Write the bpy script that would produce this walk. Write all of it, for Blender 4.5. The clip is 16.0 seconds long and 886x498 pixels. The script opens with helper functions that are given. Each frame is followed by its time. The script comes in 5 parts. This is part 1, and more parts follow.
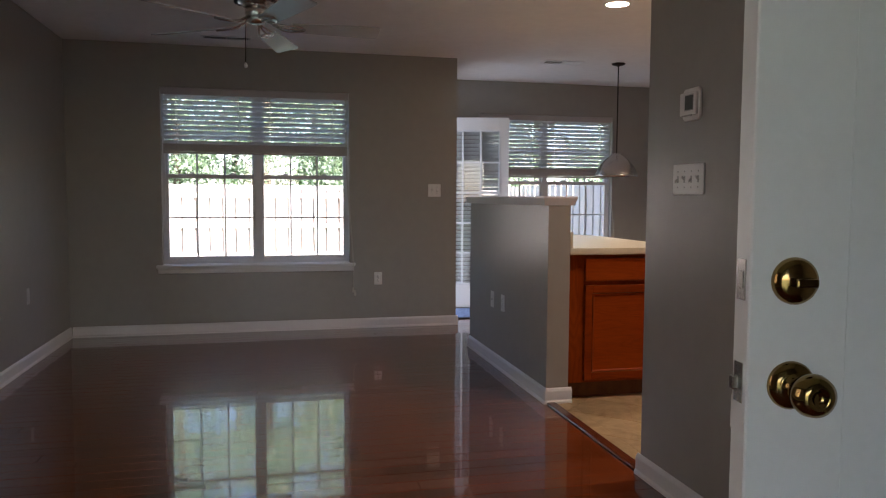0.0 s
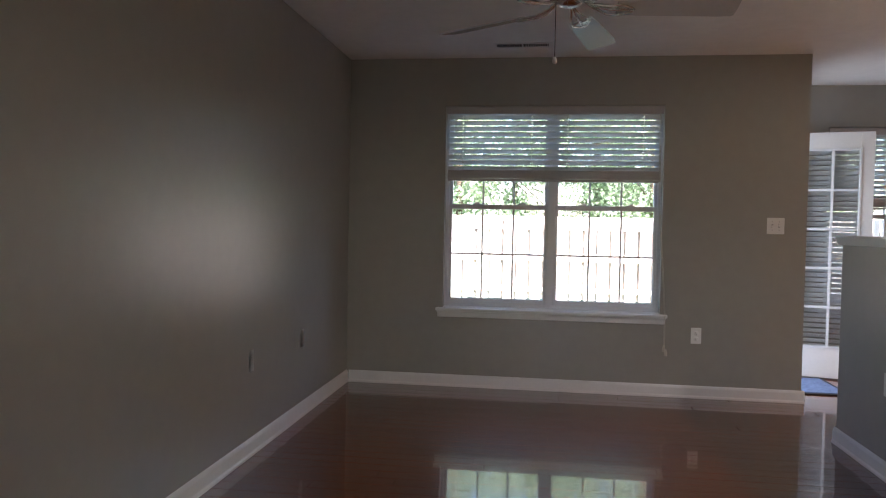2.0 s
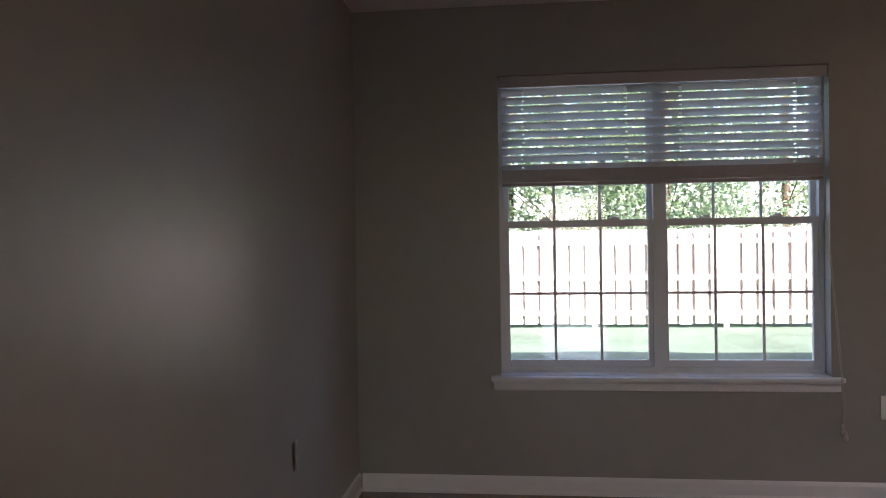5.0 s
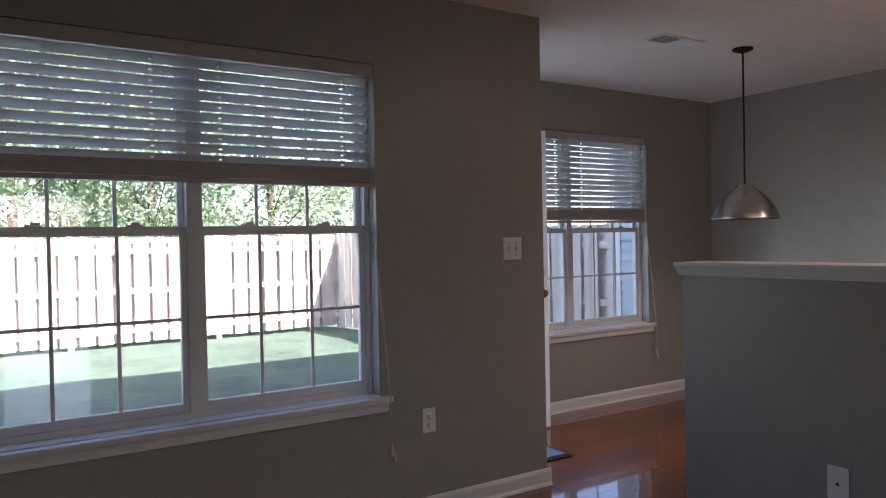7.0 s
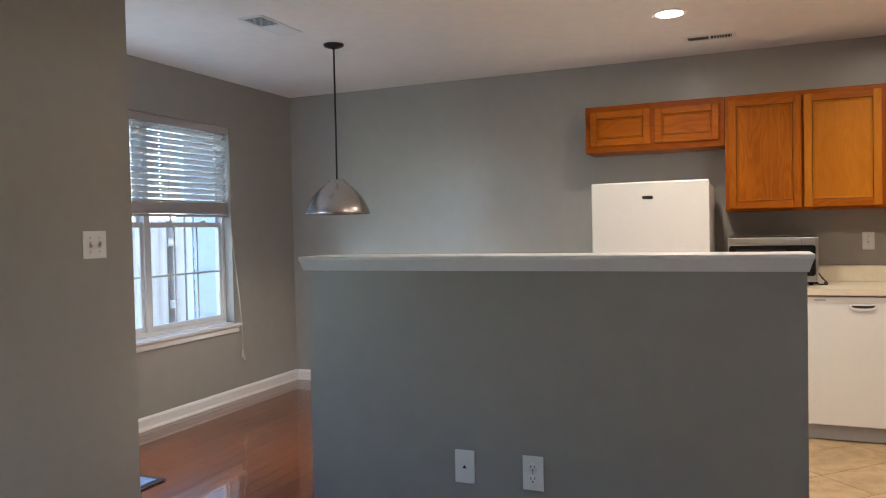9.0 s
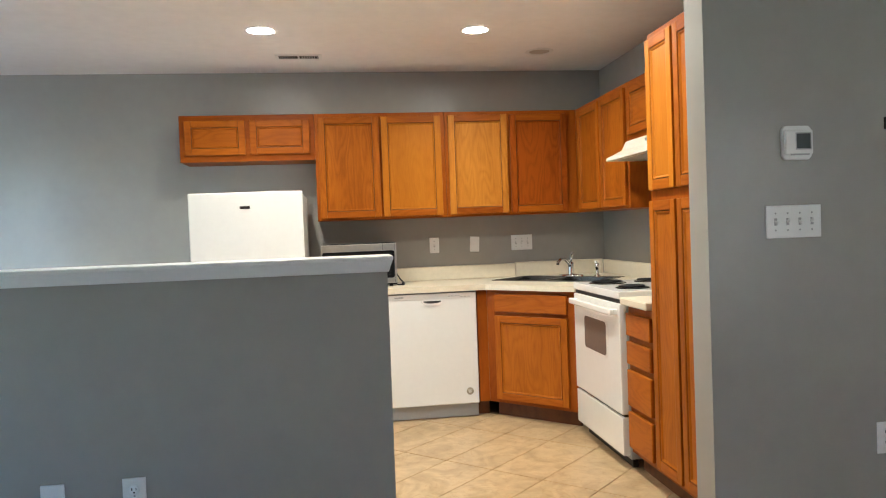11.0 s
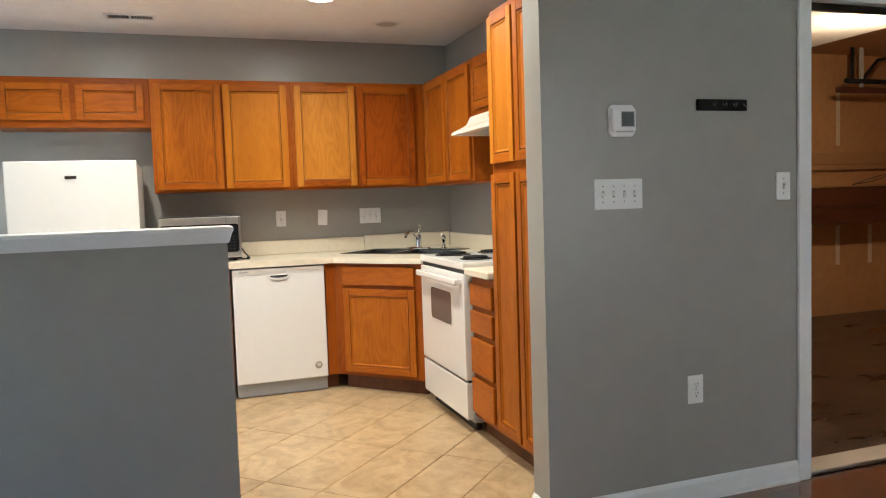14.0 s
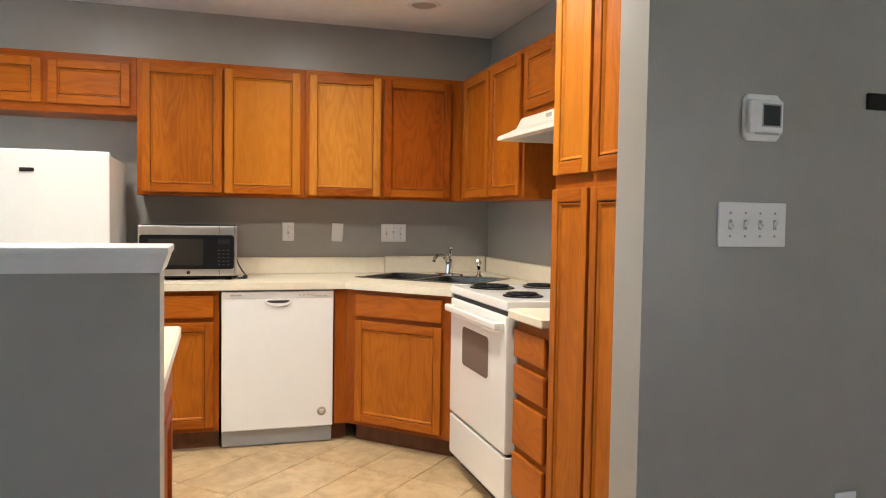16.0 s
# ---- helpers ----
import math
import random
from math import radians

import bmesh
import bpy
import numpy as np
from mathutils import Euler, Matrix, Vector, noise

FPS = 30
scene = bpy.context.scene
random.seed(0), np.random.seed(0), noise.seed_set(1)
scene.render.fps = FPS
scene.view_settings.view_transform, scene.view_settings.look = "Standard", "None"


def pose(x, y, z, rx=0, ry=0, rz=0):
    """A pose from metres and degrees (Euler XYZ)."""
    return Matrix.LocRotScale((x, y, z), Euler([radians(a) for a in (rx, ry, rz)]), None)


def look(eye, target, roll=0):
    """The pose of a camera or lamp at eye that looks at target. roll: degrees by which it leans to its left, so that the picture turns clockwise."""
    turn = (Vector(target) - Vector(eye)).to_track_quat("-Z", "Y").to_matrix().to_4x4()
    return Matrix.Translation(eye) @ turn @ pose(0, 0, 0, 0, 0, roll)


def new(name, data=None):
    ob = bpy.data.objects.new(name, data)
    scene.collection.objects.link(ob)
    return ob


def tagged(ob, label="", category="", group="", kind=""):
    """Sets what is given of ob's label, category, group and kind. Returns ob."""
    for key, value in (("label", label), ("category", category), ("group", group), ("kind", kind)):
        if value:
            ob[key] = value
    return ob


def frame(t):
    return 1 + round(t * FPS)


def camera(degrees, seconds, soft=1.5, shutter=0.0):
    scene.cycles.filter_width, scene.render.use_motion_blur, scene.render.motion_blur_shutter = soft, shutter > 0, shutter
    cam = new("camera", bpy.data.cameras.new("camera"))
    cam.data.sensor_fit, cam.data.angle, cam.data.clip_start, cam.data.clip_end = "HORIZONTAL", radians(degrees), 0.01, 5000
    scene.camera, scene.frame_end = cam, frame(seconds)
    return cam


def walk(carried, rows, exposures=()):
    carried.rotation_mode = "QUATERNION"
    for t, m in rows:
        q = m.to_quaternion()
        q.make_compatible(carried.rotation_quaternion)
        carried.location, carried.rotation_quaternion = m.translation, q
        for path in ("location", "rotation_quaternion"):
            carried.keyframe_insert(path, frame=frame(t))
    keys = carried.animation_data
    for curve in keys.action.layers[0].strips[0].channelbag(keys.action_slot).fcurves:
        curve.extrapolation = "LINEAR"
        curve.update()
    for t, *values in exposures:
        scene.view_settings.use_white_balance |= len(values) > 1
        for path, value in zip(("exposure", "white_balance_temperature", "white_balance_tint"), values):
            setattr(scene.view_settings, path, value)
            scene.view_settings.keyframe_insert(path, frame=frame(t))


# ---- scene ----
cam = camera(62.0, 16.0, soft=1.1)
PATH = [
    (0, (1.657, 0.327, 1.185), (2.108, 2.271, 1.048), 0.3),
    (0.5, (1.611, 0.608, 1.191), (1.922, 2.58, 1.066), -0.1),
    (1, (1.554, 0.886, 1.234), (1.683, 2.878, 1.119), 0.1),
    (1.5, (1.58, 1.18, 1.229), (1.465, 3.175, 1.15), 0.8),
    (2, (1.5, 1.479, 1.212), (1.226, 3.46, 1.15), 1.1),
    (2.5, (1.414, 1.763, 1.262), (0.974, 3.712, 1.193), 0.2),
    (3, (1.321, 2.078, 1.285), (0.677, 3.97, 1.223), -0.4),
    (3.2, (1.282, 2.214, 1.277), (0.586, 4.088, 1.237), -0.7),
    (5.3, (0.836, 3.361, 1.283), (0.788, 5.36, 1.276), -1.3),
    (5.5, (0.834, 3.425, 1.28), (0.911, 5.424, 1.289), -1.7),
    (6, (0.732, 3.678, 1.28), (1.174, 5.629, 1.289), -1.9),
    (6.5, (0.759, 3.854, 1.29), (1.497, 5.713, 1.29), -1.3),
    (7, (0.758, 4.021, 1.304), (1.849, 5.697, 1.282), -1.1),
    (7.5, (0.71, 4.139, 1.31), (2.098, 5.579, 1.27), -1.6),
    (8, (0.72, 4.215, 1.302), (2.303, 5.436, 1.242), -1.5),
    (8.5, (0.795, 4.345, 1.281), (2.525, 5.348, 1.221), -1.5),
    (9, (0.828, 4.432, 1.29), (2.669, 5.211, 1.238), -1.2),
    (9.5, (0.822, 4.493, 1.287), (2.751, 5.02, 1.25), -1.1),
    (10, (0.777, 4.524, 1.293), (2.762, 4.759, 1.24), -1.5),
    (10.2, (0.763, 4.498, 1.276), (2.759, 4.621, 1.223), -1.8),
    (12.3, (0.749, 4.41, 1.288), (2.648, 3.786, 1.221), -1.8),
    (12.5, (0.741, 4.412, 1.289), (2.633, 3.77, 1.215), -1.9),
    (13, (0.718, 4.414, 1.277), (2.607, 3.762, 1.182), -2.1),
    (13.5, (0.723, 4.409, 1.269), (2.61, 3.758, 1.155), -2.0),
    (14, (0.735, 4.41, 1.262), (2.621, 3.76, 1.129), -1.9),
    (14.5, (0.82, 4.399, 1.256), (2.724, 3.812, 1.083), -0.6),
    (15, (1.03, 4.308, 1.253), (2.95, 3.772, 1.097), 0.2),
    (15.5, (1.28, 4.242, 1.261), (3.202, 3.706, 1.123), 0.6),
    (16, (1.584, 4.18, 1.27), (3.494, 3.595, 1.183), 0.9),
]
EXPOSURES = [(0, 2.5, 6200, 22), (0.5, 2.55, 6200, 22), (1.5, 2.7, 6200, 20), (3.2, 3.15, 6250, 20), (5.3, 2.33, 6250, 26), (7.0, 2.2, 6100, 25), (8.0, 2.5, 6150, 23), (8.6, 2.6, 6150, 22), (9.0, 3.35, 5850, 13), (12.3, 3.95, 5250, 4), (16, 3.93, 5400, 8)]
walk(cam, [(t, look(eye, target, roll)) for t, eye, target, roll in PATH], EXPOSURES)

# ---- world, sun, large lights ----
SUN_EL, SUN_AZ = radians(45), radians(157)
world = bpy.data.worlds.new("sky")
scene.world = world
world.use_nodes = True
wn = world.node_tree
sky = wn.nodes.new("ShaderNodeTexSky")
sky.sky_type, sky.sun_disc, sky.sun_elevation, sky.sun_rotation = "NISHITA", False, SUN_EL, SUN_AZ
wn.links.new(sky.outputs[0], wn.nodes["Background"].inputs[0])
wn.nodes["Background"].inputs[1].default_value = 0.15
sun = bpy.data.lights.new("sun", "SUN")
sun.energy, sun.angle, sun.color = 5.0, radians(0.5), (1.0, 0.95, 0.88)
sun_ob = new("sun", sun)
sun_from = Vector((math.sin(SUN_AZ) * math.cos(SUN_EL), math.cos(SUN_AZ) * math.cos(SUN_EL), math.sin(SUN_EL)))
sun_ob.matrix_world = look(tuple(sun_from * 30), (0, 0, 0))


def lamp(name, kind, place, watts, colour, size=0.1, spread=180.0, turn=(0, 0, 0)):
    l = bpy.data.lights.new(name, kind)
    l.energy, l.color = watts, colour
    if kind == "AREA":
        l.shape, l.size, l.spread = "DISK", size, radians(spread)
    else:
        l.shadow_soft_size = size
    o = new(name, l)
    o.location, o.rotation_euler = place, [radians(a) for a in turn]
    return o


WARM = (1.0, 0.82, 0.59)
CANS = [(5.15, 4.86, True), (5.14, 3.60, True), (5.68, 3.06, False), (3.89, 4.90, True), (3.89, 3.60, True)]
for cx, cy, lit in CANS:
    if lit:
        lamp("can_lamp", "AREA", (cx, cy, 2.462), 1.25 if cx + cy < 8 else 0.72, WARM, 0.13, 132)
lamp("pendant_lamp", "POINT", (4.87, 6.86, 1.475), 1.8, WARM, 0.03)
lamp("garage_lamp", "POINT", (4.75, -0.28, 2.36), 4.4, (1.0, 0.64, 0.34), 0.05)

# Area lamp added in the patio doorway to boost daylight in the dining corner
patio_light = lamp("patio_door_daylight", "AREA", (3.15, 7.67, 1.02), 1.4, (0.86, 0.94, 1.0), 0.78, 170, (0, -90, 0))
patio_light.data.shape, patio_light.data.size_y = "RECTANGLE", 0.76
patio_light.data.size = 1.9

# ---- materials ----


def mat(name, col, rough=0.5, metal=0.0, var=0.0, scale=4.0, bump=0.0, bscale=120.0, coat=0.0, stretch=(1, 1, 1), rvar=0.0):
    """A principled surface with colour variation at two scales and a fine relief."""
    m = bpy.data.materials.new(name)
    m.use_nodes = True
    t = m.node_tree
    n, l = t.nodes, t.links
    b = n["Principled BSDF"]
    b.inputs["Base Color"].default_value = (*col, 1)
    b.inputs["Roughness"].default_value, b.inputs["Metallic"].default_value = rough, metal
    b.inputs["Coat Weight"].default_value = coat
    b.inputs["Coat Roughness"].default_value = 0.12
    tc, mp = n.new("ShaderNodeTexCoord"), n.new("ShaderNodeMapping")
    mp.inputs["Scale"].default_value = stretch
    l.new(tc.outputs["Object"], mp.inputs[0])
    if var:
        a, c = n.new("ShaderNodeTexNoise"), n.new("ShaderNodeTexNoise")
        a.inputs["Scale"].default_value, c.inputs["Scale"].default_value = scale, scale * 9
        a.inputs["Detail"].default_value = 6
        l.new(mp.outputs[0], a.inputs[0])
        l.new(mp.outputs[0], c.inputs[0])
        add = n.new("ShaderNodeMath")
        add.operation = "ADD"
        l.new(a.outputs[0], add.inputs[0])
        l.new(c.outputs[0], add.inputs[1])
        r = n.new("ShaderNodeMapRange")
        r.inputs["From Min"].default_value, r.inputs["From Max"].default_value = 0.7, 1.3
        r.inputs["To Min"].default_value, r.inputs["To Max"].default_value = 1 - var, 1 + var
        l.new(add.outputs[0], r.inputs[0])
        mul = n.new("ShaderNodeVectorMath")
        mul.operation = "SCALE"
        mul.inputs[0].default_value = col
        l.new(r.outputs[0], mul.inputs["Scale"])
        l.new(mul.outputs[0], b.inputs["Base Color"])
        if rvar:
            q = n.new("ShaderNodeMapRange")
            q.inputs["To Min"].default_value, q.inputs["To Max"].default_value = rough - rvar, rough + rvar
            l.new(a.outputs[0], q.inputs[0])
            l.new(q.outputs[0], b.inputs["Roughness"])
    if bump:
        v, bp = n.new("ShaderNodeTexNoise"), n.new("ShaderNodeBump")
        v.inputs["Scale"].default_value = bscale
        bp.inputs["Strength"].default_value, bp.inputs["Distance"].default_value = bump, 0.002
        l.new(mp.outputs[0], v.inputs[0])
        l.new(v.outputs[0], bp.inputs["Height"])
        l.new(bp.outputs[0], b.inputs["Normal"])
    return m


def wood(name, dark, light, rough, coat=0.3, axis="Z", scale=1.0, island=False, rand=0.35, crough=0.1):
    """Grained timber: long figure along one axis, pores, and a shade of its own for every piece."""
    m = bpy.data.materials.new(name)
    m.use_nodes = True
    t = m.node_tree
    n, l = t.nodes, t.links
    b = n["Principled BSDF"]
    b.inputs["Roughness"].default_value, b.inputs["Coat Weight"].default_value, b.inputs["Coat Roughness"].default_value = rough, coat, crough
    b.inputs["Specular IOR Level"].default_value = 0.25
    tc, mp = n.new("ShaderNodeTexCoord"), n.new("ShaderNodeMapping")
    long, cross = 0.9 * scale, 9.0 * scale
    mp.inputs["Scale"].default_value = {"X": (long, cross, cross), "Y": (cross, long, cross), "Z": (cross, cross, long)}[axis]
    l.new(tc.outputs["Object"], mp.inputs[0])
    who = n.new("ShaderNodeNewGeometry") if island else n.new("ShaderNodeObjectInfo")
    rnd = who.outputs["Random Per Island"] if island else who.outputs["Random"]
    sh = n.new("ShaderNodeVectorMath")
    sh.operation = "MULTIPLY_ADD"
    sh.inputs[1].default_value = (31, 17, 23)
    l.new(rnd, sh.inputs[0])
    l.new(mp.outputs[0], sh.inputs[2])
    a, c, w = n.new("ShaderNodeTexNoise"), n.new("ShaderNodeTexNoise"), n.new("ShaderNodeTexWave")
    a.inputs["Scale"].default_value, a.inputs["Detail"].default_value = 1.2, 5
    c.inputs["Scale"].default_value, c.inputs["Detail"].default_value = 9, 4
    w.inputs["Scale"].default_value, w.inputs["Distortion"].default_value, w.inputs["Detail"].default_value = 0.35, 14, 3
    for k in (a, c, w):
        l.new(sh.outputs[0], k.inputs[0])
    mx = n.new("ShaderNodeMath")
    mx.operation = "MULTIPLY_ADD"
    mx.inputs[1].default_value = 0.16
    l.new(w.outputs["Fac"], mx.inputs[0])
    l.new(a.outputs[0], mx.inputs[2])
    m2 = n.new("ShaderNodeMath")
    m2.operation = "MULTIPLY_ADD"
    m2.inputs[1].default_value = 0.40
    l.new(c.outputs[0], m2.inputs[0])
    l.new(mx.outputs[0], m2.inputs[2])
    m3 = n.new("ShaderNodeMath")
    m3.operation = "MULTIPLY_ADD"
    m3.inputs[1].default_value = rand
    l.new(rnd, m3.inputs[0])
    l.new(m2.outputs[0], m3.inputs[2])
    r = n.new("ShaderNodeValToRGB")
    r.color_ramp.elements[0].position, r.color_ramp.elements[0].color = 0.42, (*dark, 1)
    r.color_ramp.elements[1].position, r.color_ramp.elements[1].color = 0.98 if rand > 0.2 else 0.86, (*light, 1)
    r.color_ramp.elements[1].position = min(1.0, r.color_ramp.elements[1].position)
    low = n.new("ShaderNodeMath")
    low.operation = "SUBTRACT"
    low.inputs[1].default_value = 0.045
    l.new(m3.outputs[0], low.inputs[0])
    l.new(low.outputs[0], r.inputs[0])
    l.new(r.outputs[0], b.inputs["Base Color"])
    bp = n.new("ShaderNodeBump")
    bp.inputs["Strength"].default_value, bp.inputs["Distance"].default_value = 0.12, 0.001
    l.new(c.outputs[0], bp.inputs["Height"])
    l.new(bp.outputs[0], b.inputs["Normal"])
    return m


def oak(name, dark, light, axis, figure=0.5, lines=11.0):
    """Flat-sawn oak: contour figure drawn out along the board, pores, and a shade of its own for every board."""
    m = bpy.data.materials.new(name)
    m.use_nodes = True
    n, l = m.node_tree.nodes, m.node_tree.links
    b = n["Principled BSDF"]
    b.inputs["Roughness"].default_value, b.inputs["Specular IOR Level"].default_value = 0.40, 0.14

    def op(kind, a, c, clamp=False):
        k = n.new("ShaderNodeMath")
        k.operation, k.use_clamp = kind, clamp
        for i, v in ((0, a), (1, c)):
            if isinstance(v, (int, float)):
                k.inputs[i].default_value = v
            else:
                l.new(v, k.inputs[i])
        return k.outputs[0]

    def noise_of(scale, detail, cross, long):
        mp, t = n.new("ShaderNodeMapping"), n.new("ShaderNodeTexNoise")
        mp.inputs["Scale"].default_value = (long, cross, cross) if axis == "X" else (cross, cross, long)
        t.inputs["Scale"].default_value, t.inputs["Detail"].default_value = scale, detail
        l.new(place.outputs[0], mp.inputs[0])
        l.new(mp.outputs[0], t.inputs[0])
        return t.outputs[0]

    tc, who, place = n.new("ShaderNodeTexCoord"), n.new("ShaderNodeObjectInfo"), n.new("ShaderNodeVectorMath")
    place.operation = "MULTIPLY_ADD"
    place.inputs[1].default_value = (13, 7, 9)
    l.new(who.outputs["Random"], place.inputs[0])
    l.new(tc.outputs["Object"], place.inputs[2])
    field = noise_of(1.0, 1.5, 9.0, 1.7)
    rings = op("POWER", op("PINGPONG", op("MULTIPLY", field, lines * 2), 1.0), 1.6)
    broad = noise_of(1.0, 3, 6.0, 1.0)
    pores = noise_of(1.0, 3, 330.0, 16.0)
    shade = op("ADD", op("MULTIPLY", rings, -0.34 * figure), op("ADD", op("MULTIPLY", broad, 0.75), op("MULTIPLY", pores, 0.42)))
    shade = op("ADD", shade, op("MULTIPLY", who.outputs["Random"], 0.22))
    r = n.new("ShaderNodeValToRGB")
    r.color_ramp.elements[0].position, r.color_ramp.elements[0].color = 0.22, (*dark, 1)
    r.color_ramp.elements[1].position, r.color_ramp.elements[1].color = 0.84, (*light, 1)
    l.new(shade, r.inputs[0])
    l.new(r.outputs[0], b.inputs["Base Color"])
    bp = n.new("ShaderNodeBump")
    bp.inputs["Strength"].default_value, bp.inputs["Distance"].default_value = 0.15, 0.001
    l.new(pores, bp.inputs["Height"])
    l.new(bp.outputs[0], b.inputs["Normal"])
    return m


def glass_mat(name, tint=(1, 1, 1), gloss=0.06):
    m = bpy.data.materials.new(name)
    m.use_nodes = True
    n, l = m.node_tree.nodes, m.node_tree.links
    n.remove(n["Principled BSDF"])
    tr, gl, mx, fr = n.new("ShaderNodeBsdfTransparent"), n.new("ShaderNodeBsdfGlossy"), n.new("ShaderNodeMixShader"), n.new("ShaderNodeLayerWeight")
    fr.inputs[0].default_value = 0.5
    pw, ad = n.new("ShaderNodeMath"), n.new("ShaderNodeMath")
    pw.operation, ad.operation = "POWER", "MULTIPLY_ADD"
    pw.inputs[1].default_value = 5
    ad.inputs[1].default_value, ad.inputs[2].default_value = 0.9, 0.04
    l.new(fr.outputs["Facing"], pw.inputs[0])
    l.new(pw.outputs[0], ad.inputs[0])
    tr.inputs[0].default_value = (*tint, 1)
    gl.inputs["Roughness"].default_value = 0.01
    l.new(ad.outputs[0], mx.inputs[0])
    l.new(tr.outputs[0], mx.inputs[1])
    l.new(gl.outputs[0], mx.inputs[2])
    l.new(mx.outputs[0], n["Material Output"].inputs[0])
    return m


def glow(name, col, strength):
    m = bpy.data.materials.new(name)
    m.use_nodes = True
    b = m.node_tree.nodes["Principled BSDF"]
    b.inputs["Base Color"].default_value = (0.8, 0.8, 0.8, 1)
    b.inputs["Emission Color"].default_value = (*col, 1)
    b.inputs["Emission Strength"].default_value = strength
    return m


def thin(name, col, through_col, amount, rough=0.5):
    """A thin sheet that lets part of the light through."""
    m = bpy.data.materials.new(name)
    m.use_nodes = True
    n, l = m.node_tree.nodes, m.node_tree.links
    b = n["Principled BSDF"]
    b.inputs["Base Color"].default_value, b.inputs["Roughness"].default_value = (*col, 1), rough
    tl, mx = n.new("ShaderNodeBsdfTranslucent"), n.new("ShaderNodeMixShader")
    tl.inputs[0].default_value = (*through_col, 1)
    mx.inputs[0].default_value = amount
    l.new(b.outputs[0], mx.inputs[1])
    l.new(tl.outputs[0], mx.inputs[2])
    l.new(mx.outputs[0], n["Material Output"].inputs[0])
    return m


PAINT = mat("greige_wall_paint", (0.345, 0.332, 0.298), 0.335, var=0.035, scale=1.3, bump=0.05, bscale=420)
PAINT.node_tree.nodes["Principled BSDF"].inputs["Specular IOR Level"].default_value = 0.5
CEIL = mat("ceiling_paint", (0.86, 0.845, 0.83), 0.9, var=0.03, scale=1.5, bump=0.5, bscale=180)
TRIM = mat("white_trim_paint", (0.78, 0.78, 0.77), 0.32, var=0.02, scale=6)
VINYL = mat("white_vinyl", (0.72, 0.73, 0.74), 0.35, var=0.02, scale=5)
PLASTIC = mat("white_plastic", (0.82, 0.82, 0.80), 0.3, var=0.01, scale=20)
GLOSSBLACK = mat("black_glass", (0.010, 0.010, 0.011), 0.06, var=0.05, scale=30)
SINKSTEEL = mat("sink_steel", (0.15, 0.145, 0.14), 0.25, 1.0, var=0.08, scale=8)
DARK = mat("dark_slot", (0.02, 0.02, 0.02), 0.6, var=0.1, scale=40)
BLACK = mat("black_plastic", (0.012, 0.012, 0.013), 0.55, var=0.1, scale=30)
for m in (BLACK, GLOSSBLACK):
    m.node_tree.nodes["Principled BSDF"].inputs["Specular IOR Level"].default_value = 0.12
SCREEN = mat("grey_display", (0.028, 0.038, 0.034), 0.3, var=0.05, scale=30)
ENAMEL = mat("white_enamel", (0.76, 0.75, 0.72), 0.22, var=0.015, scale=3, coat=0.3)
GREYMETAL = mat("grey_painted_metal", (0.42, 0.42, 0.41), 0.4, var=0.05, scale=8)
STEEL = mat("brushed_steel", (0.55, 0.54, 0.52), 0.3, 1.0, var=0.06, scale=6, bump=0.05, bscale=300, stretch=(1, 12, 1))
NICKEL = mat("brushed_nickel", (0.62, 0.60, 0.57), 0.24, 1.0, var=0.08, scale=10)
CHROME = mat("chrome", (0.75, 0.75, 0.75), 0.08, 1.0, var=0.02, scale=10)
BRASS = mat("polished_brass", (0.30, 0.19, 0.07), 0.13, 1.0, var=0.12, scale=14)
BRONZE = mat("dark_bronze", (0.03, 0.022, 0.018), 0.35, 0.6, var=0.1, scale=20)
COUNTER = mat("cream_laminate", (0.68, 0.61, 0.47), 0.3, var=0.05, scale=30, bump=0.04, bscale=500)
OAK = oak("honey_oak", (0.17, 0.034, 0.0012), (0.40, 0.120, 0.004), "Z")
OAK_H = oak("honey_oak_rail", (0.17, 0.033, 0.0012), (0.39, 0.110, 0.004), "X")
OAK_GOLD = oak("golden_oak", (0.28, 0.078, 0.0025), (0.46, 0.165, 0.008), "Z", figure=0.3)
OAK_PALE = oak("pale_oak", (0.26, 0.080, 0.006), (0.52, 0.210, 0.020), "Z", figure=0.45)
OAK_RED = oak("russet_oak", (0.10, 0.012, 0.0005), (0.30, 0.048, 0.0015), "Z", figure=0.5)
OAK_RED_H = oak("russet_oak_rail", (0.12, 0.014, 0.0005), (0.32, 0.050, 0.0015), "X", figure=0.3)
OAK_BROWN = oak("brown_oak", (0.11, 0.018, 0.0007), (0.32, 0.072, 0.0025), "Z", figure=0.6)
OAK_BODY = oak("honey_oak_frame", (0.16, 0.028, 0.001), (0.33, 0.085, 0.003), "Z", figure=0.3)
OAK_BODY_H = oak("honey_oak_frame_rail", (0.16, 0.028, 0.001), (0.33, 0.085, 0.003), "X", figure=0.3)
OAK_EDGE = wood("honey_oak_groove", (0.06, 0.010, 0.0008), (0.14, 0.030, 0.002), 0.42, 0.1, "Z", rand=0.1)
# Oak darkened to give the recessed toe kicks their shade
OAK_TOE_SHADE = wood("oak_shadow_gap", (0.07, 0.022, 0.008), (0.13, 0.045, 0.014), 0.5, 0.1, "Y", rand=0.1)
FLOORWOOD = wood("cherry_floor", (0.018, 0.0030, 0.0011), (0.20, 0.046, 0.010), 0.25, 1.0, "X", 0.8, rand=0.3, crough=0.05)
FLOORWOOD_J = wood("cherry_floor_far", (0.018, 0.0030, 0.0011), (0.20, 0.046, 0.010), 0.25, 1.0, "X", 0.8, island=True, rand=0.3, crough=0.1)
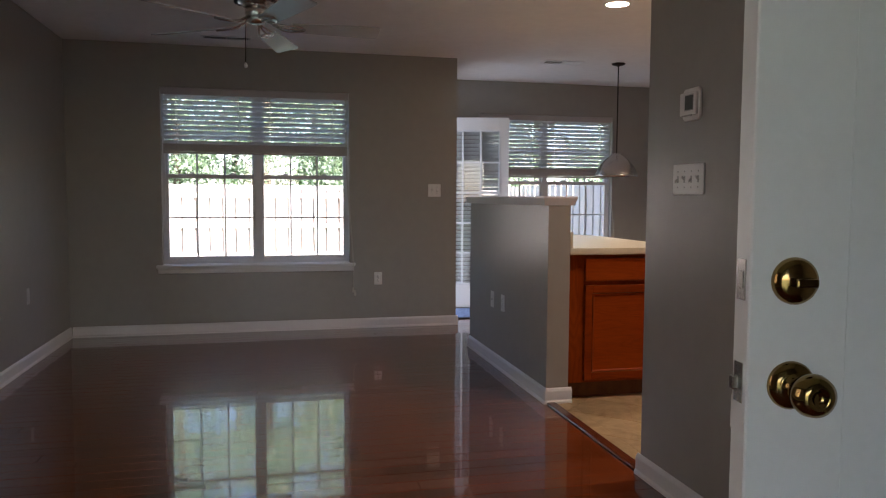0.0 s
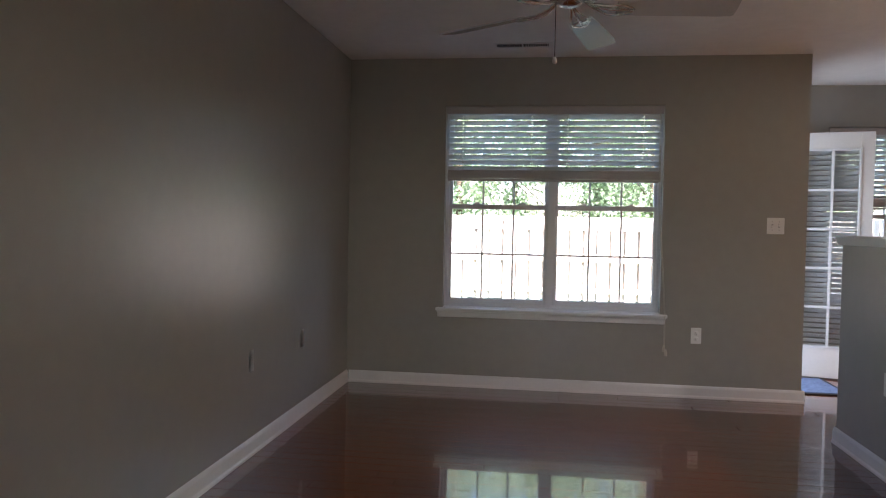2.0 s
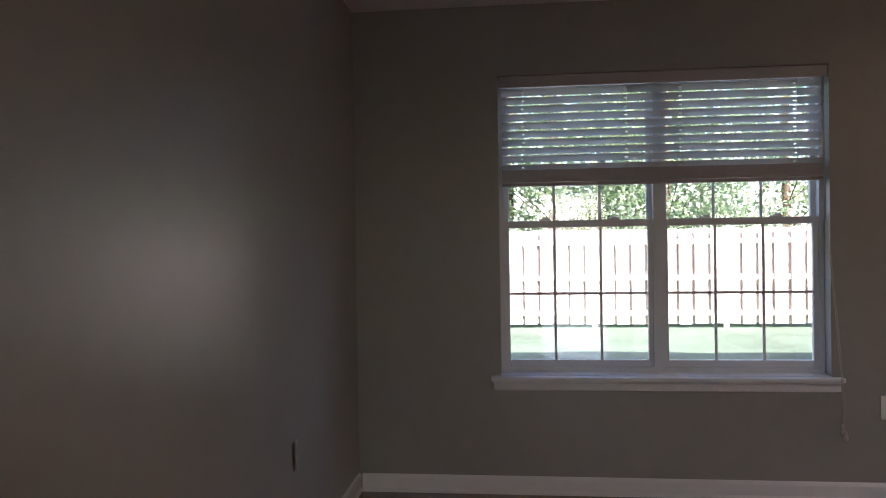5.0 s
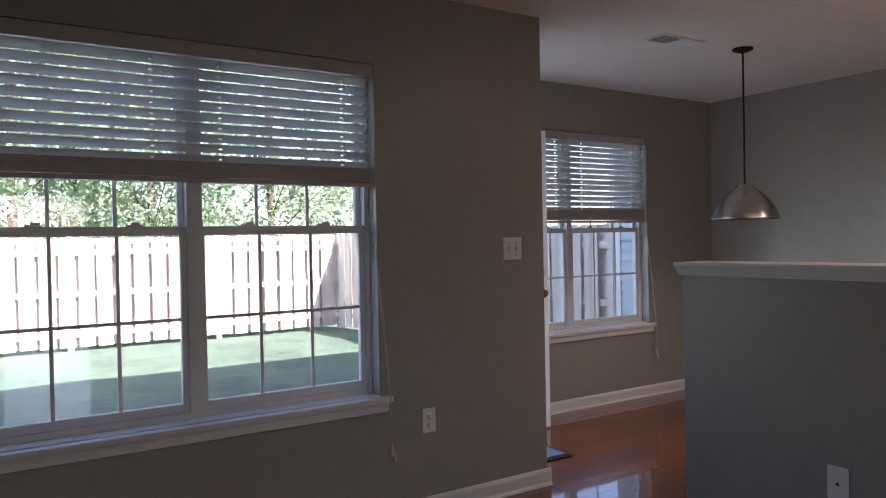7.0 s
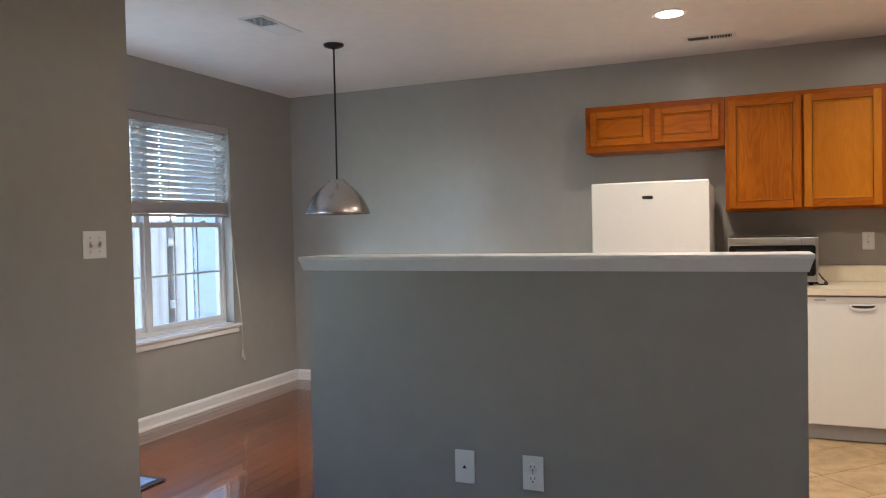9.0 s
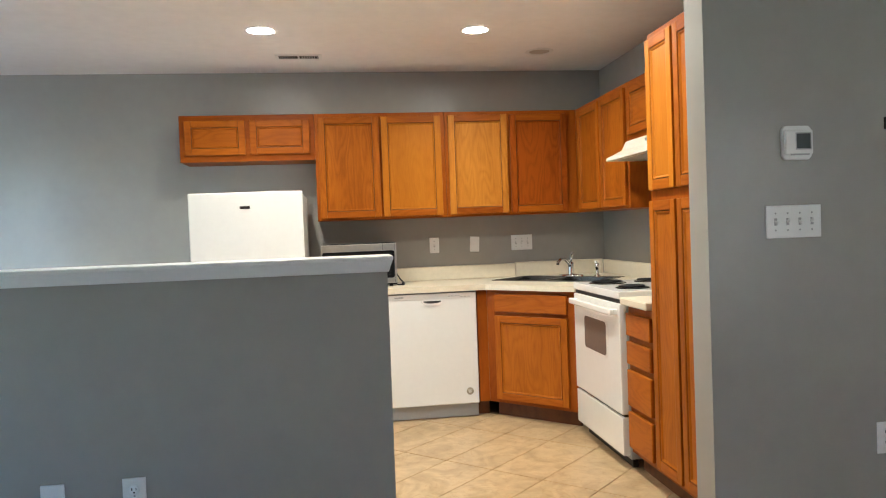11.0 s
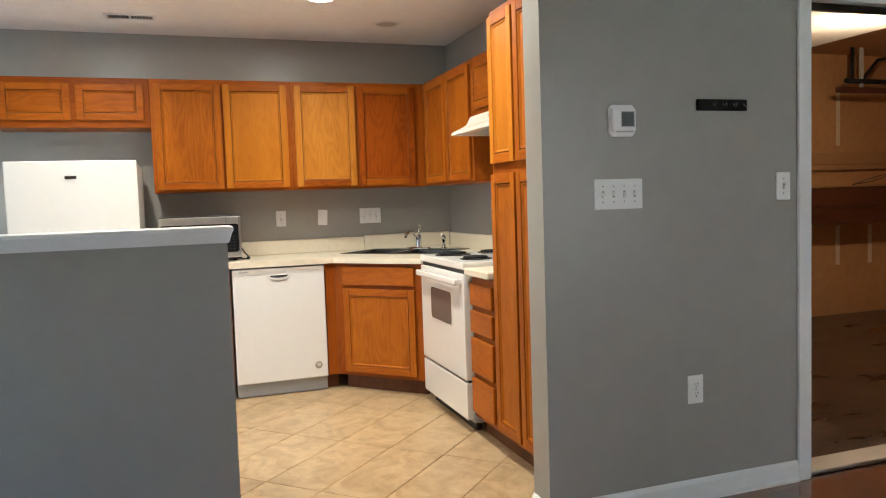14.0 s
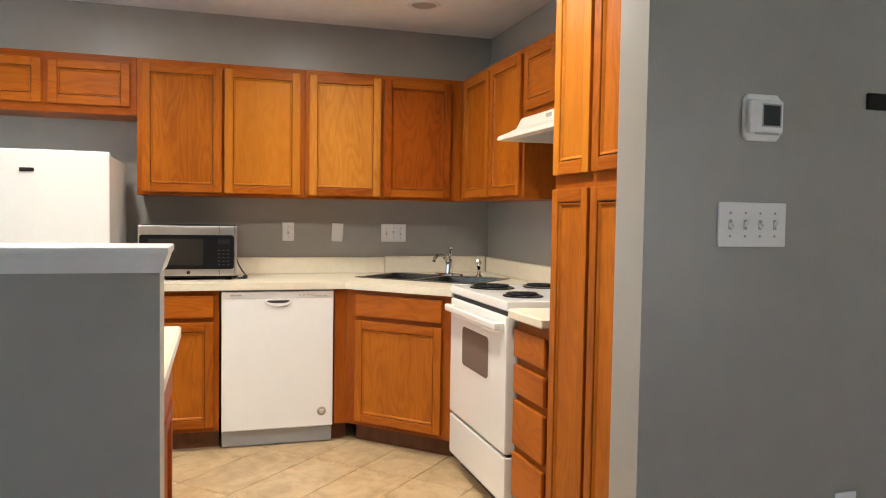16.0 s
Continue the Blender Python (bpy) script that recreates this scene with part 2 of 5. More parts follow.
THRESH = wood("threshold_wood", (0.035, 0.008, 0.004), (0.10, 0.025, 0.01), 0.25, 0.5, "Y", rand=0.1)
GROUT = mat("brown_grout", (0.13, 0.085, 0.05), 0.9, var=0.15, scale=12)
GLASS = glass_mat("window_glass", (0.93, 0.94, 0.94))
SLAT = thin("white_blind_slat", (0.76, 0.76, 0.75), (0.84, 0.84, 0.82), 0.32)
# Blind white toned down: backlit shade put into valance, stack and rails
BLIND_SHADED = mat("shaded_blind_white", (0.47, 0.44, 0.43), 0.45, var=0.02, scale=8)
CORD = mat("cream_cord", (0.55, 0.52, 0.45), 0.8, var=0.1, scale=60)
RUBBER = mat("black_rubber", (0.02, 0.02, 0.02), 0.7, var=0.1, scale=30)
BLUEMAT = mat("blue_mat_pile", (0.16, 0.22, 0.36), 0.95, var=0.35, scale=40, bump=0.8, bscale=300)
FENCE = wood("weathered_fence_wood", (0.42, 0.34, 0.29), (0.74, 0.66, 0.60), 0.85, 0.0, "Z", 0.6, rand=0.3)
SIDING = mat("pale_blue_siding", (0.55, 0.62, 0.66), 0.6, var=0.04, scale=2, bump=0.1, bscale=60)
BRICKWALL = mat("tan_outer_wall", (0.42, 0.36, 0.30), 0.85, var=0.1, scale=3, bump=0.3, bscale=60)
ROOF = mat("grey_shingle", (0.12, 0.11, 0.10), 0.9, var=0.3, scale=8, bump=0.5, bscale=40)
CONCRETE = mat("garage_concrete", (0.048, 0.025, 0.013), 0.30, var=0.9, scale=1.2, bump=0.1, bscale=60, rvar=0.2, stretch=(2.2, 0.8, 1))
DRYWALL = mat("bare_drywall", (0.42, 0.235, 0.10), 0.85, var=0.10, scale=1.2)
TAPE = mat("joint_compound", (0.60, 0.50, 0.36), 0.85, var=0.08, scale=6)
LUMBER = wood("dark_stained_lumber", (0.030, 0.009, 0.004), (0.085, 0.028, 0.011), 0.6, 0.05, "Y", rand=0.2)
PALE = wood("pale_plywood", (0.22, 0.12, 0.055), (0.36, 0.21, 0.10), 0.7, 0.0, "Y", rand=0.2)
BARK = mat("bark", (0.12, 0.09, 0.06), 0.95, var=0.3, scale=10, bump=0.8, bscale=30)
BLUEPLASTIC = mat("blue_grey_plastic", (0.22, 0.30, 0.40), 0.4, var=0.08, scale=8)


def tile_mat():
    """Honed beige stone: cloudy drifts, a few rusty veins, and a shade of its own for every tile."""
    m = mat("beige_travertine_tile", (0.41, 0.300, 0.165), 0.33, var=0.12, scale=2.2, bump=0.06, bscale=40, rvar=0.08)
    n, l = m.node_tree.nodes, m.node_tree.links
    b = n["Principled BSDF"]
    mp = [k for k in n if k.type == "MAPPING"][0]
    info, mul = n.new("ShaderNodeObjectInfo"), n.new("ShaderNodeVectorMath")
    mul.operation = "SCALE"
    mul.inputs[0].default_value = (11, 7, 5)
    l.new(info.outputs["Random"], mul.inputs["Scale"])
    l.new(mul.outputs[0], mp.inputs["Location"])
    cloud, vein = n.new("ShaderNodeTexNoise"), n.new("ShaderNodeTexNoise")
    cloud.inputs["Scale"].default_value, cloud.inputs["Detail"].default_value, cloud.inputs["Distortion"].default_value = 5.0, 5, 1.6
    vein.inputs["Scale"].default_value, vein.inputs["Detail"].default_value, vein.inputs["Distortion"].default_value = 3.4, 7, 2.4
    l.new(mp.outputs[0], cloud.inputs[0])
    l.new(mp.outputs[0], vein.inputs[0])
    r1, r2 = n.new("ShaderNodeValToRGB"), n.new("ShaderNodeValToRGB")
    r1.color_ramp.elements[0].position, r1.color_ramp.elements[0].color = 0.32, (0.78, 0.73, 0.66, 1)
    r1.color_ramp.elements[1].position, r1.color_ramp.elements[1].color = 0.60, (1.10, 1.10, 1.12, 1)
    r2.color_ramp.elements[0].position, r2.color_ramp.elements[0].color = 0.485, (1, 1, 1, 1)
    r2.color_ramp.elements[1].position, r2.color_ramp.elements[1].color = 0.515, (1, 1, 1, 1)
    e = r2.color_ramp.elements.new(0.50)
    e.color = (0.86, 0.79, 0.70, 1)
    l.new(cloud.outputs[0], r1.inputs[0])
    l.new(vein.outputs[0], r2.inputs[0])
    src = b.inputs["Base Color"].links[0].from_socket
    for ramp in (r1, r2):
        k = n.new("ShaderNodeVectorMath")
        k.operation = "MULTIPLY"
        l.new(src, k.inputs[0])
        l.new(ramp.outputs[0], k.inputs[1])
        src = k.outputs[0]
    l.new(src, b.inputs["Base Color"])
    return m


def grass_mat():
    m = mat("lawn", (0.095, 0.140, 0.090), 0.9, var=0.35, scale=1.1, bump=1.0, bscale=30)
    return m


def leaf_mat():
    m = bpy.data.materials.new("leaves")
    m.use_nodes = True
    n, l = m.node_tree.nodes, m.node_tree.links
    b = n["Principled BSDF"]
    geo, r = n.new("ShaderNodeNewGeometry"), n.new("ShaderNodeValToRGB")
    r.color_ramp.elements[0].color, r.color_ramp.elements[1].color = (0.17, 0.25, 0.12, 1), (0.52, 0.62, 0.42, 1)
    l.new(geo.outputs["Random Per Island"], r.inputs[0])
    l.new(r.outputs[0], b.inputs["Base Color"])
    b.inputs["Roughness"].default_value = 0.6
    tl, mx = n.new("ShaderNodeBsdfTranslucent"), n.new("ShaderNodeMixShader")
    l.new(r.outputs[0], tl.inputs[0])
    mx.inputs[0].default_value = 0.45
    l.new(b.outputs[0], mx.inputs[1])
    l.new(tl.outputs[0], mx.inputs[2])
    l.new(mx.outputs[0], n["Material Output"].inputs[0])
    return m


TILE, GRASS, LEAF = tile_mat(), grass_mat(), leaf_mat()

# ---- builders ----


def box(bm, x0, x1, y0, y1, z0, z1, bevel=0.0, seg=1):
    v = [bm.verts.new((x, y, z)) for z in (z0, z1) for y in (y0, y1) for x in (x0, x1)]
    f = [bm.faces.new([v[i] for i in q]) for q in ((0, 2, 3, 1), (4, 5, 7, 6), (0, 1, 5, 4), (2, 6, 7, 3), (0, 4, 6, 2), (1, 3, 7, 5))]
    if bevel:
        e = list({e for q in f for e in q.edges})
        bmesh.ops.bevel(bm, geom=e, offset=bevel, segments=seg, profile=0.6, affect="EDGES")
    return v


def lathe(bm, profile, n=28, m=Matrix.Identity(4)):
    """Turns a profile of (radius, height) round the z axis, then lays it as m says."""
    rings = []
    for r, z in profile:
        if r < 1e-5:
            rings.append([bm.verts.new(m @ Vector((0, 0, z)))])
        else:
            rings.append([bm.verts.new(m @ Vector((r * math.cos(a * math.tau / n), r * math.sin(a * math.tau / n), z))) for a in range(n)])
    for a, b in zip(rings, rings[1:]):
        for i in range(n):
            j = (i + 1) % n
            if len(a) == 1 and len(b) == 1:
                continue
            if len(a) == 1:
                f = bm.faces.new((a[0], b[i], b[j]))
            elif len(b) == 1:
                f = bm.faces.new((a[i], a[j], b[0]))
            else:
                f = bm.faces.new((a[i], a[j], b[j], b[i]))
            f.smooth = True


def tube(bm, pts, r, n=8):
    """A round tube along a line of points."""
    pts = [Vector(p) for p in pts]
    rings = []
    for i, p in enumerate(pts):
        d = (pts[min(i + 1, len(pts) - 1)] - pts[max(i - 1, 0)]).normalized()
        side = d.cross(Vector((0, 0, 1)) if abs(d.z) < 0.9 else Vector((1, 0, 0))).normalized()
        up = side.cross(d)
        rings.append([bm.verts.new(p + r * (math.cos(a * math.tau / n) * side + math.sin(a * math.tau / n) * up)) for a in range(n)])
    for a, b in zip(rings, rings[1:]):
        for i in range(n):
            j = (i + 1) % n
            bm.faces.new((a[i], a[j], b[j], b[i])).smooth = True
    bm.faces.new(rings[0])
    bm.faces.new(rings[-1][::-1])


def prism(bm, poly, z0, z1):
    """A flat polygon in x and y, given counter-clockwise, raised from z0 to z1."""
    a = [bm.verts.new((x, y, z0)) for x, y in poly]
    b = [bm.verts.new((x, y, z1)) for x, y in poly]
    bm.faces.new(a[::-1])
    bm.faces.new(b)
    for i in range(len(poly)):
        j = (i + 1) % len(poly)
        bm.faces.new((a[i], a[j], b[j], b[i]))


def mesh_of(name, bm, material):
    bmesh.ops.recalc_face_normals(bm, faces=bm.faces)
    me = bpy.data.meshes.new(name)
    bm.to_mesh(me)
    bm.free()
    me.materials.append(material)
    return me


def part(name, bm, material, parent, label=""):
    """Links a bmesh as one mesh object under a thing or a part."""
    ob = new(name, mesh_of(name, bm, material))
    ob.parent = parent
    return tagged(ob, label)


def bpart(name, dims, material, parent, bevel=0.0, label=""):
    bm = bmesh.new()
    box(bm, *dims, bevel)
    return part(name, bm, material, parent, label)


def thing(name, label, category, place=(0, 0, 0), turn=0.0, group=""):
    ob = new(name)
    ob.location, ob.rotation_euler = place, (0, 0, radians(turn))
    ob.empty_display_size = 0.1
    return tagged(ob, label, category, group)


def structure(name, boxes, material, label="", bevel=0.0):
    bm = bmesh.new()
    for d in boxes:
        box(bm, *d, bevel)
    ob = new(name, mesh_of(name, bm, material))
    return tagged(ob, label, "", "", "structure")


# ---- the plan ----
XW, XT, XT2, XE, XP = 0.0, 3.195, 3.33, 6.29, 3.33
YW, YN, YS, YB, H = 7.0, 8.17, 2.42, -0.6, 2.47
HW0, HW1, HWT = 4.293, 5.99, 1.148
TW1 = 3.165
WIN1, WIN2, WZ0, WZ1 = (0.742, 2.338), (3.87, 5.462), 0.60, 2.115
PD0, PD1, PDZ = 7.26, 8.09, 2.06
GD0, GD1, GDZ = 1.06, 1.912, 2.07
GXE, GYS, GZ, GH = 6.85, -3.3, -0.12, 2.66

# Opening for the added, unseen west window that brightens the room
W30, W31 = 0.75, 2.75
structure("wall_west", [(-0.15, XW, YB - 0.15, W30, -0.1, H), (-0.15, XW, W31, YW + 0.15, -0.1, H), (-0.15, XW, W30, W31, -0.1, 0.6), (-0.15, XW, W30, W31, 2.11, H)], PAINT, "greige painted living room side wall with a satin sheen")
structure("wall_north", [(XW, WIN1[0], YW, YW + 0.15, -0.1, H), (WIN1[1], XP - 0.16, YW, YW + 0.15, -0.1, H), (WIN1[0], WIN1[1], YW, YW + 0.15, -0.1, WZ0 - 0.001),
                         (WIN1[0], WIN1[1], YW, YW + 0.15, WZ1, H)], PAINT, "greige painted wall round the twin living room window")
structure("wall_return", [(XP - 0.16, XP, YW, PD0, -0.1, H), (XP - 0.16, XP, PD1, YN + 0.15, -0.1, H), (XP - 0.16, XP, PD0, PD1, PDZ, H)], PAINT,
          "greige painted return wall with the patio door opening")
structure("wall_dining", [(XP, WIN2[0], YN, YN + 0.15, -0.1, H), (WIN2[1], XE, YN, YN + 0.15, -0.1, H), (WIN2[0], WIN2[1], YN, YN + 0.15, -0.1, WZ0 - 0.001),
                          (WIN2[0], WIN2[1], YN, YN + 0.15, WZ1, H)], PAINT, "greige painted dining wall round its twin window")
structure("wall_east", [(XE, XE + 0.15, YS - 0.15, YN + 0.15, -0.1, H)], PAINT, "greige painted kitchen and dining end wall")
structure("wall_kitchen", [(XT2, XE, YS - 0.15, YS, -0.3, H)], PAINT, "greige painted kitchen wall behind the stove")
structure("wall_thermostat", [(XT, XT2, GD1, TW1, -0.1, H), (XT, XT2, GD0, GD1, GDZ, H), (XT, XT2, YB, GD0, -0.1, H)], PAINT,
          "greige painted wall with switches, thermostat and the garage doorway")
structure("wall_south", [(XW, 1.15, YB - 0.15, YB, -0.1, H), (2.15, XT2, YB - 0.15, YB, -0.1, H), (1.15, 2.15, YB - 0.15, YB, 2.06, H)], PAINT, "plain greige wall with the open front doorway")
half = structure("half_wall", [(XT, XT2, HW0, HW1, -0.1, HWT)], PAINT, "greige half wall between living room and kitchen counter")
structure("ceiling", [(-0.15, XP - 0.16, YB - 0.15, YW + 0.15, H, H + 0.12), (XP - 0.16, XE + 0.15, YB - 0.15, YN + 0.15, H, H + 0.12)], CEIL, "matt off-white textured ceiling")

bm = bmesh.new()
lo, hi = (XT - 0.024, XT2 + 0.024, HW0 - 0.004, HW1 + 0.004), (XT - 0.034, XT2 + 0.034, HW0 - 0.016, HW1 + 0.016)
v = box(bm, hi[0], hi[1], hi[2], hi[3], HWT, HWT + 0.036)
for k in v[:4]:
    k.co.x = lo[0] if k.co.x < XT else lo[1]
    k.co.y = lo[2] if k.co.y < HW0 + 0.1 else lo[3]
box(bm, hi[0] - 0.003, hi[1] + 0.003, hi[2] - 0.003, hi[3] + 0.003, HWT + 0.036, HWT + 0.052, 0.004, 2)
cap = new("trim", mesh_of("trim", bm, TRIM))
tagged(cap, "white painted wooden cap board on the half wall", "", "", "structure")


def baseboard(name, x0, y0, x1, y1, nx, ny):
    """A skirting board from one floor point to another; nx, ny: the way it faces."""
    bm = bmesh.new()
    prof = [(0, 0), (0.020, 0), (0.020, 0.010), (0.013, 0.020), (0.013, 0.072), (0.008, 0.084), (0.003, 0.090), (0, 0.090)]
    a = [bm.verts.new((x0 + nx * d, y0 + ny * d, z)) for d, z in prof]
    b = [bm.verts.new((x1 + nx * d, y1 + ny * d, z)) for d, z in prof]
    bm.faces.new(a)
    bm.faces.new(b[::-1])
    for i in range(len(prof)):
        j = (i + 1) % len(prof)
        bm.faces.new((a[i], b[i], b[j], a[j]))
    ob = new(name, mesh_of(name, bm, TRIM))
    return tagged(ob, "white painted baseboard", "", "", "structure")


baseboard("baseboard", XW, YB, XW, YW, 1, 0)
baseboard("baseboard", XW + 0.02, YW, XP + 0.02, YW, 0, -1)
baseboard("baseboard", XP, YW, XP, PD0 - 0.06, 1, 0)
baseboard("baseboard", XP, YN, XE, YN, 0, -1)
baseboard("baseboard", XE, 5.45, XE, YN - 0.02, -1, 0)
baseboard("baseboard", XT, HW0 - 0.02, XT, HW1 + 0.02, -1, 0)
baseboard("baseboard", XT, HW0, XT2 + 0.02, HW0, 0, -1)
baseboard("baseboard", XT, HW1, XT2 + 0.02, HW1, 0, 1)
baseboard("baseboard", XT, GD1 + 0.065, XT, TW1 + 0.02, -1, 0)
baseboard("baseboard", XT, TW1, XT2, TW1, 0, 1)
baseboard("baseboard", XT, YB, XT, GD0 - 0.065, -1, 0)


# ---- windows ----
def window_unit(name, x0, x1, y, label):
    """A twin double-hung window in the opening; frame, sashes, grilles, panes, sill and apron."""
    w = thing(name, label, "", (0, 0, 0))
    w["kind"] = "structure"
    ya, yb = y + 0.085, y + 0.15
    z0, z1 = WZ0, WZ1
    xm = (x0 + x1) / 2
    bm = bmesh.new()
    box(bm, x0, x0 + 0.022, ya - 0.01, yb, z0, z1)
    box(bm, x1 - 0.022, x1, ya - 0.01, yb, z0, z1)
    box(bm, x0 + 0.022, x1 - 0.022, ya - 0.01, yb, z0, z0 + 0.03)
    box(bm, x0 + 0.022, x1 - 0.022, ya - 0.01, yb, z1 - 0.025, z1)
    box(bm, xm - 0.024, xm + 0.024, ya - 0.015, yb, z0 + 0.03, z1 - 0.025)
    part("window_frame", bm, VINYL, w)
    zm = 1.365
    for a, b in ((x0 + 0.022, xm - 0.024), (xm + 0.024, x1 - 0.022)):
        for low, s0, s1, yy in ((True, z0 + 0.03, zm + 0.018, ya), (False, zm - 0.018, z1 - 0.025, ya + 0.03)):
            bm = bmesh.new()
            st, rb = (0.026, 0.036)
            box(bm, a, a + st, yy, yy + 0.028, s0, s1, 0.003)
            box(bm, b - st, b, yy, yy + 0.028, s0, s1, 0.003)
            box(bm, a + st, b - st, yy, yy + 0.028, s0, s0 + rb, 0.003)
            box(bm, a + st, b - st, yy, yy + 0.028, s1 - rb, s1, 0.003)
            sash = part("sash", bm, VINYL, w)
            g0, g1, h0, h1 = a + st, b - st, s0 + rb, s1 - rb
            bm = bmesh.new()
            for k in (1, 2):
                c = g0 + (g1 - g0) * k / 3
                box(bm, c - 0.007, c + 0.007, yy + 0.011, yy + 0.017, h0, h1)
            c = (h0 + h1) / 2
            box(bm, g0, g1, yy + 0.0105, yy + 0.0165, c - 0.007, c + 0.007)
            part("grille", bm, VINYL, sash)
            p = bpart("pane", (g0 - 0.004, g1 + 0.004, yy + 0.020, yy + 0.023, h0 - 0.004, h1 + 0.004), GLASS, sash)
            p.visible_shadow = False
            if low:
                for f in (0.28, 0.74):
                    c = a + (b - a) * f
                    bm = bmesh.new()
                    box(bm, c - 0.03, c + 0.03, yy + 0.004, yy + 0.024, s1, s1 + 0.008, 0.002)
                    box(bm, c - 0.012, c + 0.022, yy - 0.002, yy + 0.016, s1 + 0.008, s1 + 0.017, 0.003)
                    part("sash_lock", bm, VINYL, sash)
    bm = bmesh.new()
    box(bm, x0 - 0.05, x1 + 0.05, y - 0.045, y - 0.001, z0 - 0.024, z0, 0.006, 2)
    box(bm, x0 + 0.001, x1 - 0.001, y - 0.001, ya - 0.01, z0 - 0.0005, z0 + 0.004)
    part("window_sill", bm, TRIM, w)
    bm = bmesh.new()
    box(bm, x0 - 0.038, x1 + 0.038, y - 0.020, y - 0.001, z0 - 0.072, z0 - 0.024, 0.004)
    box(bm, x0 - 0.043, x1 + 0.043, y - 0.028, y - 0.001, z0 - 0.034, z0 - 0.0245, 0.003)
    part("apron", bm, TRIM, w)
    return w


window_unit("window_1", *WIN1, YW, "white vinyl twin double-hung window with grilles, sill and apron")
window_unit("window_2", *WIN2, YN, "white vinyl twin double-hung dining window with grilles and sill")


# Unseen window, added so daylight reaches the thermostat wall and half wall
side = thing("added_window", "unseen white vinyl side window, added to light the entry end", "")
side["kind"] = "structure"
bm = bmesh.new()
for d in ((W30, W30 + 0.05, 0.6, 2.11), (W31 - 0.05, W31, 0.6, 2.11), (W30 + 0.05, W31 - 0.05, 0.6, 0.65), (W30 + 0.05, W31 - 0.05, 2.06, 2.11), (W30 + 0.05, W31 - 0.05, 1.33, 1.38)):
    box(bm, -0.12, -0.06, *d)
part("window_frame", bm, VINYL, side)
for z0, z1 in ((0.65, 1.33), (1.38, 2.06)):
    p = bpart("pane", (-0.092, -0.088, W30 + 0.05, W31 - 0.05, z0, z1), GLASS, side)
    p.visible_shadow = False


def blind(x0, x1, y, label, sag=0.0, cord_x=0.03, hung=10, z_low=-0.474, n=10, tilt=33):
    """A half-raised slatted blind inside the opening at y."""
    b = thing("window_blind", label, "window blind", ((x0 + x1) / 2, y + 0.045, WZ1 - 0.004), group="window blinds")
    w = (x1 - x0) / 2 - 0.006
    bm = bmesh.new()
    box(bm, -w, w, -0.043, -0.034, -0.056, 0, 0.002)
    box(bm, -w, w, -0.046, -0.034, -0.008, -0.001, 0.001)
    part("valance", bm, BLIND_SHADED, b)
    bpart("head_rail", (-w + 0.004, w - 0.004, -0.025, 0.03, -0.046, -0.004), VINYL, b)
    wi = w - 0.012
    t = radians(-tilt)
    slat = None
    for k in range(hung):
        z = -0.075 - 0.0425 * k
        if slat is None:
            bm = bmesh.new()
            cuts = [wi * f for f in (-0.86, -0.20, 0.14, 0.84)]
            ends = [-wi] + [c + 0.008 for c in cuts]
            for a, e in zip(ends, [c - 0.008 for c in cuts] + [wi]):
                box(bm, a, e, -0.0245, 0.0245, -0.0014, 0.0014)
            for c in cuts:
                box(bm, c - 0.008, c + 0.008, -0.0245, -0.005, -0.0014, 0.0014)
                box(bm, c - 0.008, c + 0.008, 0.005, 0.0245, -0.0014, 0.0014)
            slat = mesh_of("slat", bm, SLAT)
        s = new("slat", slat)
        s.parent = b
        s.location, s.rotation_euler = (0, 0, z), (t, 0, 0)
    # Stacked slats take the darker, backlit tone
    bm = bmesh.new()
    box(bm, -wi, wi, -0.0245, 0.0245, -0.0028, 0.0028, 0.0008)
    packed = mesh_of("slat", bm, BLIND_SHADED)
    for k in range(n):
        s = new("slat", packed)
        s.parent = b
        s.location = (0.0012 * ((k * 7) % 3 - 1), 0.001 * ((k * 5) % 3 - 1), z_low - 0.0062 * k)
        s.location.z += sag * wi * 0.35 * (n - k) / n
        s.rotation_euler = (0, -sag * (n - k) / n, 0)
    bm = bmesh.new()
    zr = z_low - 0.0062 * n
    box(bm, -wi, wi, -0.025, 0.025, zr - 0.018, zr, 0.004, 2)
    rail = part("bottom_rail", bm, BLIND_SHADED, b)
    for f in (-0.86, -0.20, 0.14, 0.84):
        bm = bmesh.new()
        for yy in (-0.026, 0.026):
            tube(bm, [(wi * f, yy, -0.046), (wi * f, yy, zr - 0.004)], 0.0011, 5)
        part("ladder_cord", bm, CORD, b)
        bm = bmesh.new()
        box(bm, wi * f - 0.009, wi * f + 0.009, -0.0275, -0.0255, zr - 0.015, zr - 0.003, 0.0005)
        part("cord_plug", bm, CORD, b)
    for k, dx in enumerate((0.0, 0.007)):
        bm = bmesh.new()
        xc = w + cord_x - 0.03
        end = -1.74 - 0.03 * k
        tube(bm, [(xc - 0.03 + dx, -0.05, -0.05), (xc - 0.024 + dx, -0.052, -0.7), (xc + 0.012 + dx, -0.080, -1.2), (xc + 0.030 + dx, -0.098, -1.505), (xc + 0.032 + dx, -0.099, end)], 0.0019, 5)
        cord = part("pull_cord", bm, CORD, b)
        bm = bmesh.new()
        lathe(bm, [(0, 0.014), (0.005, 0.012), (0.008, -0.004), (0.012, -0.028), (0.010, -0.036), (0, -0.037)], 12, Matrix.Translation((xc + 0.032 + dx * 2.2, -0.099, end)))
        part("tassel", bm, CORD, cord)
    return b


blind(*WIN1, YW, "white slatted blind half raised in the living room window")
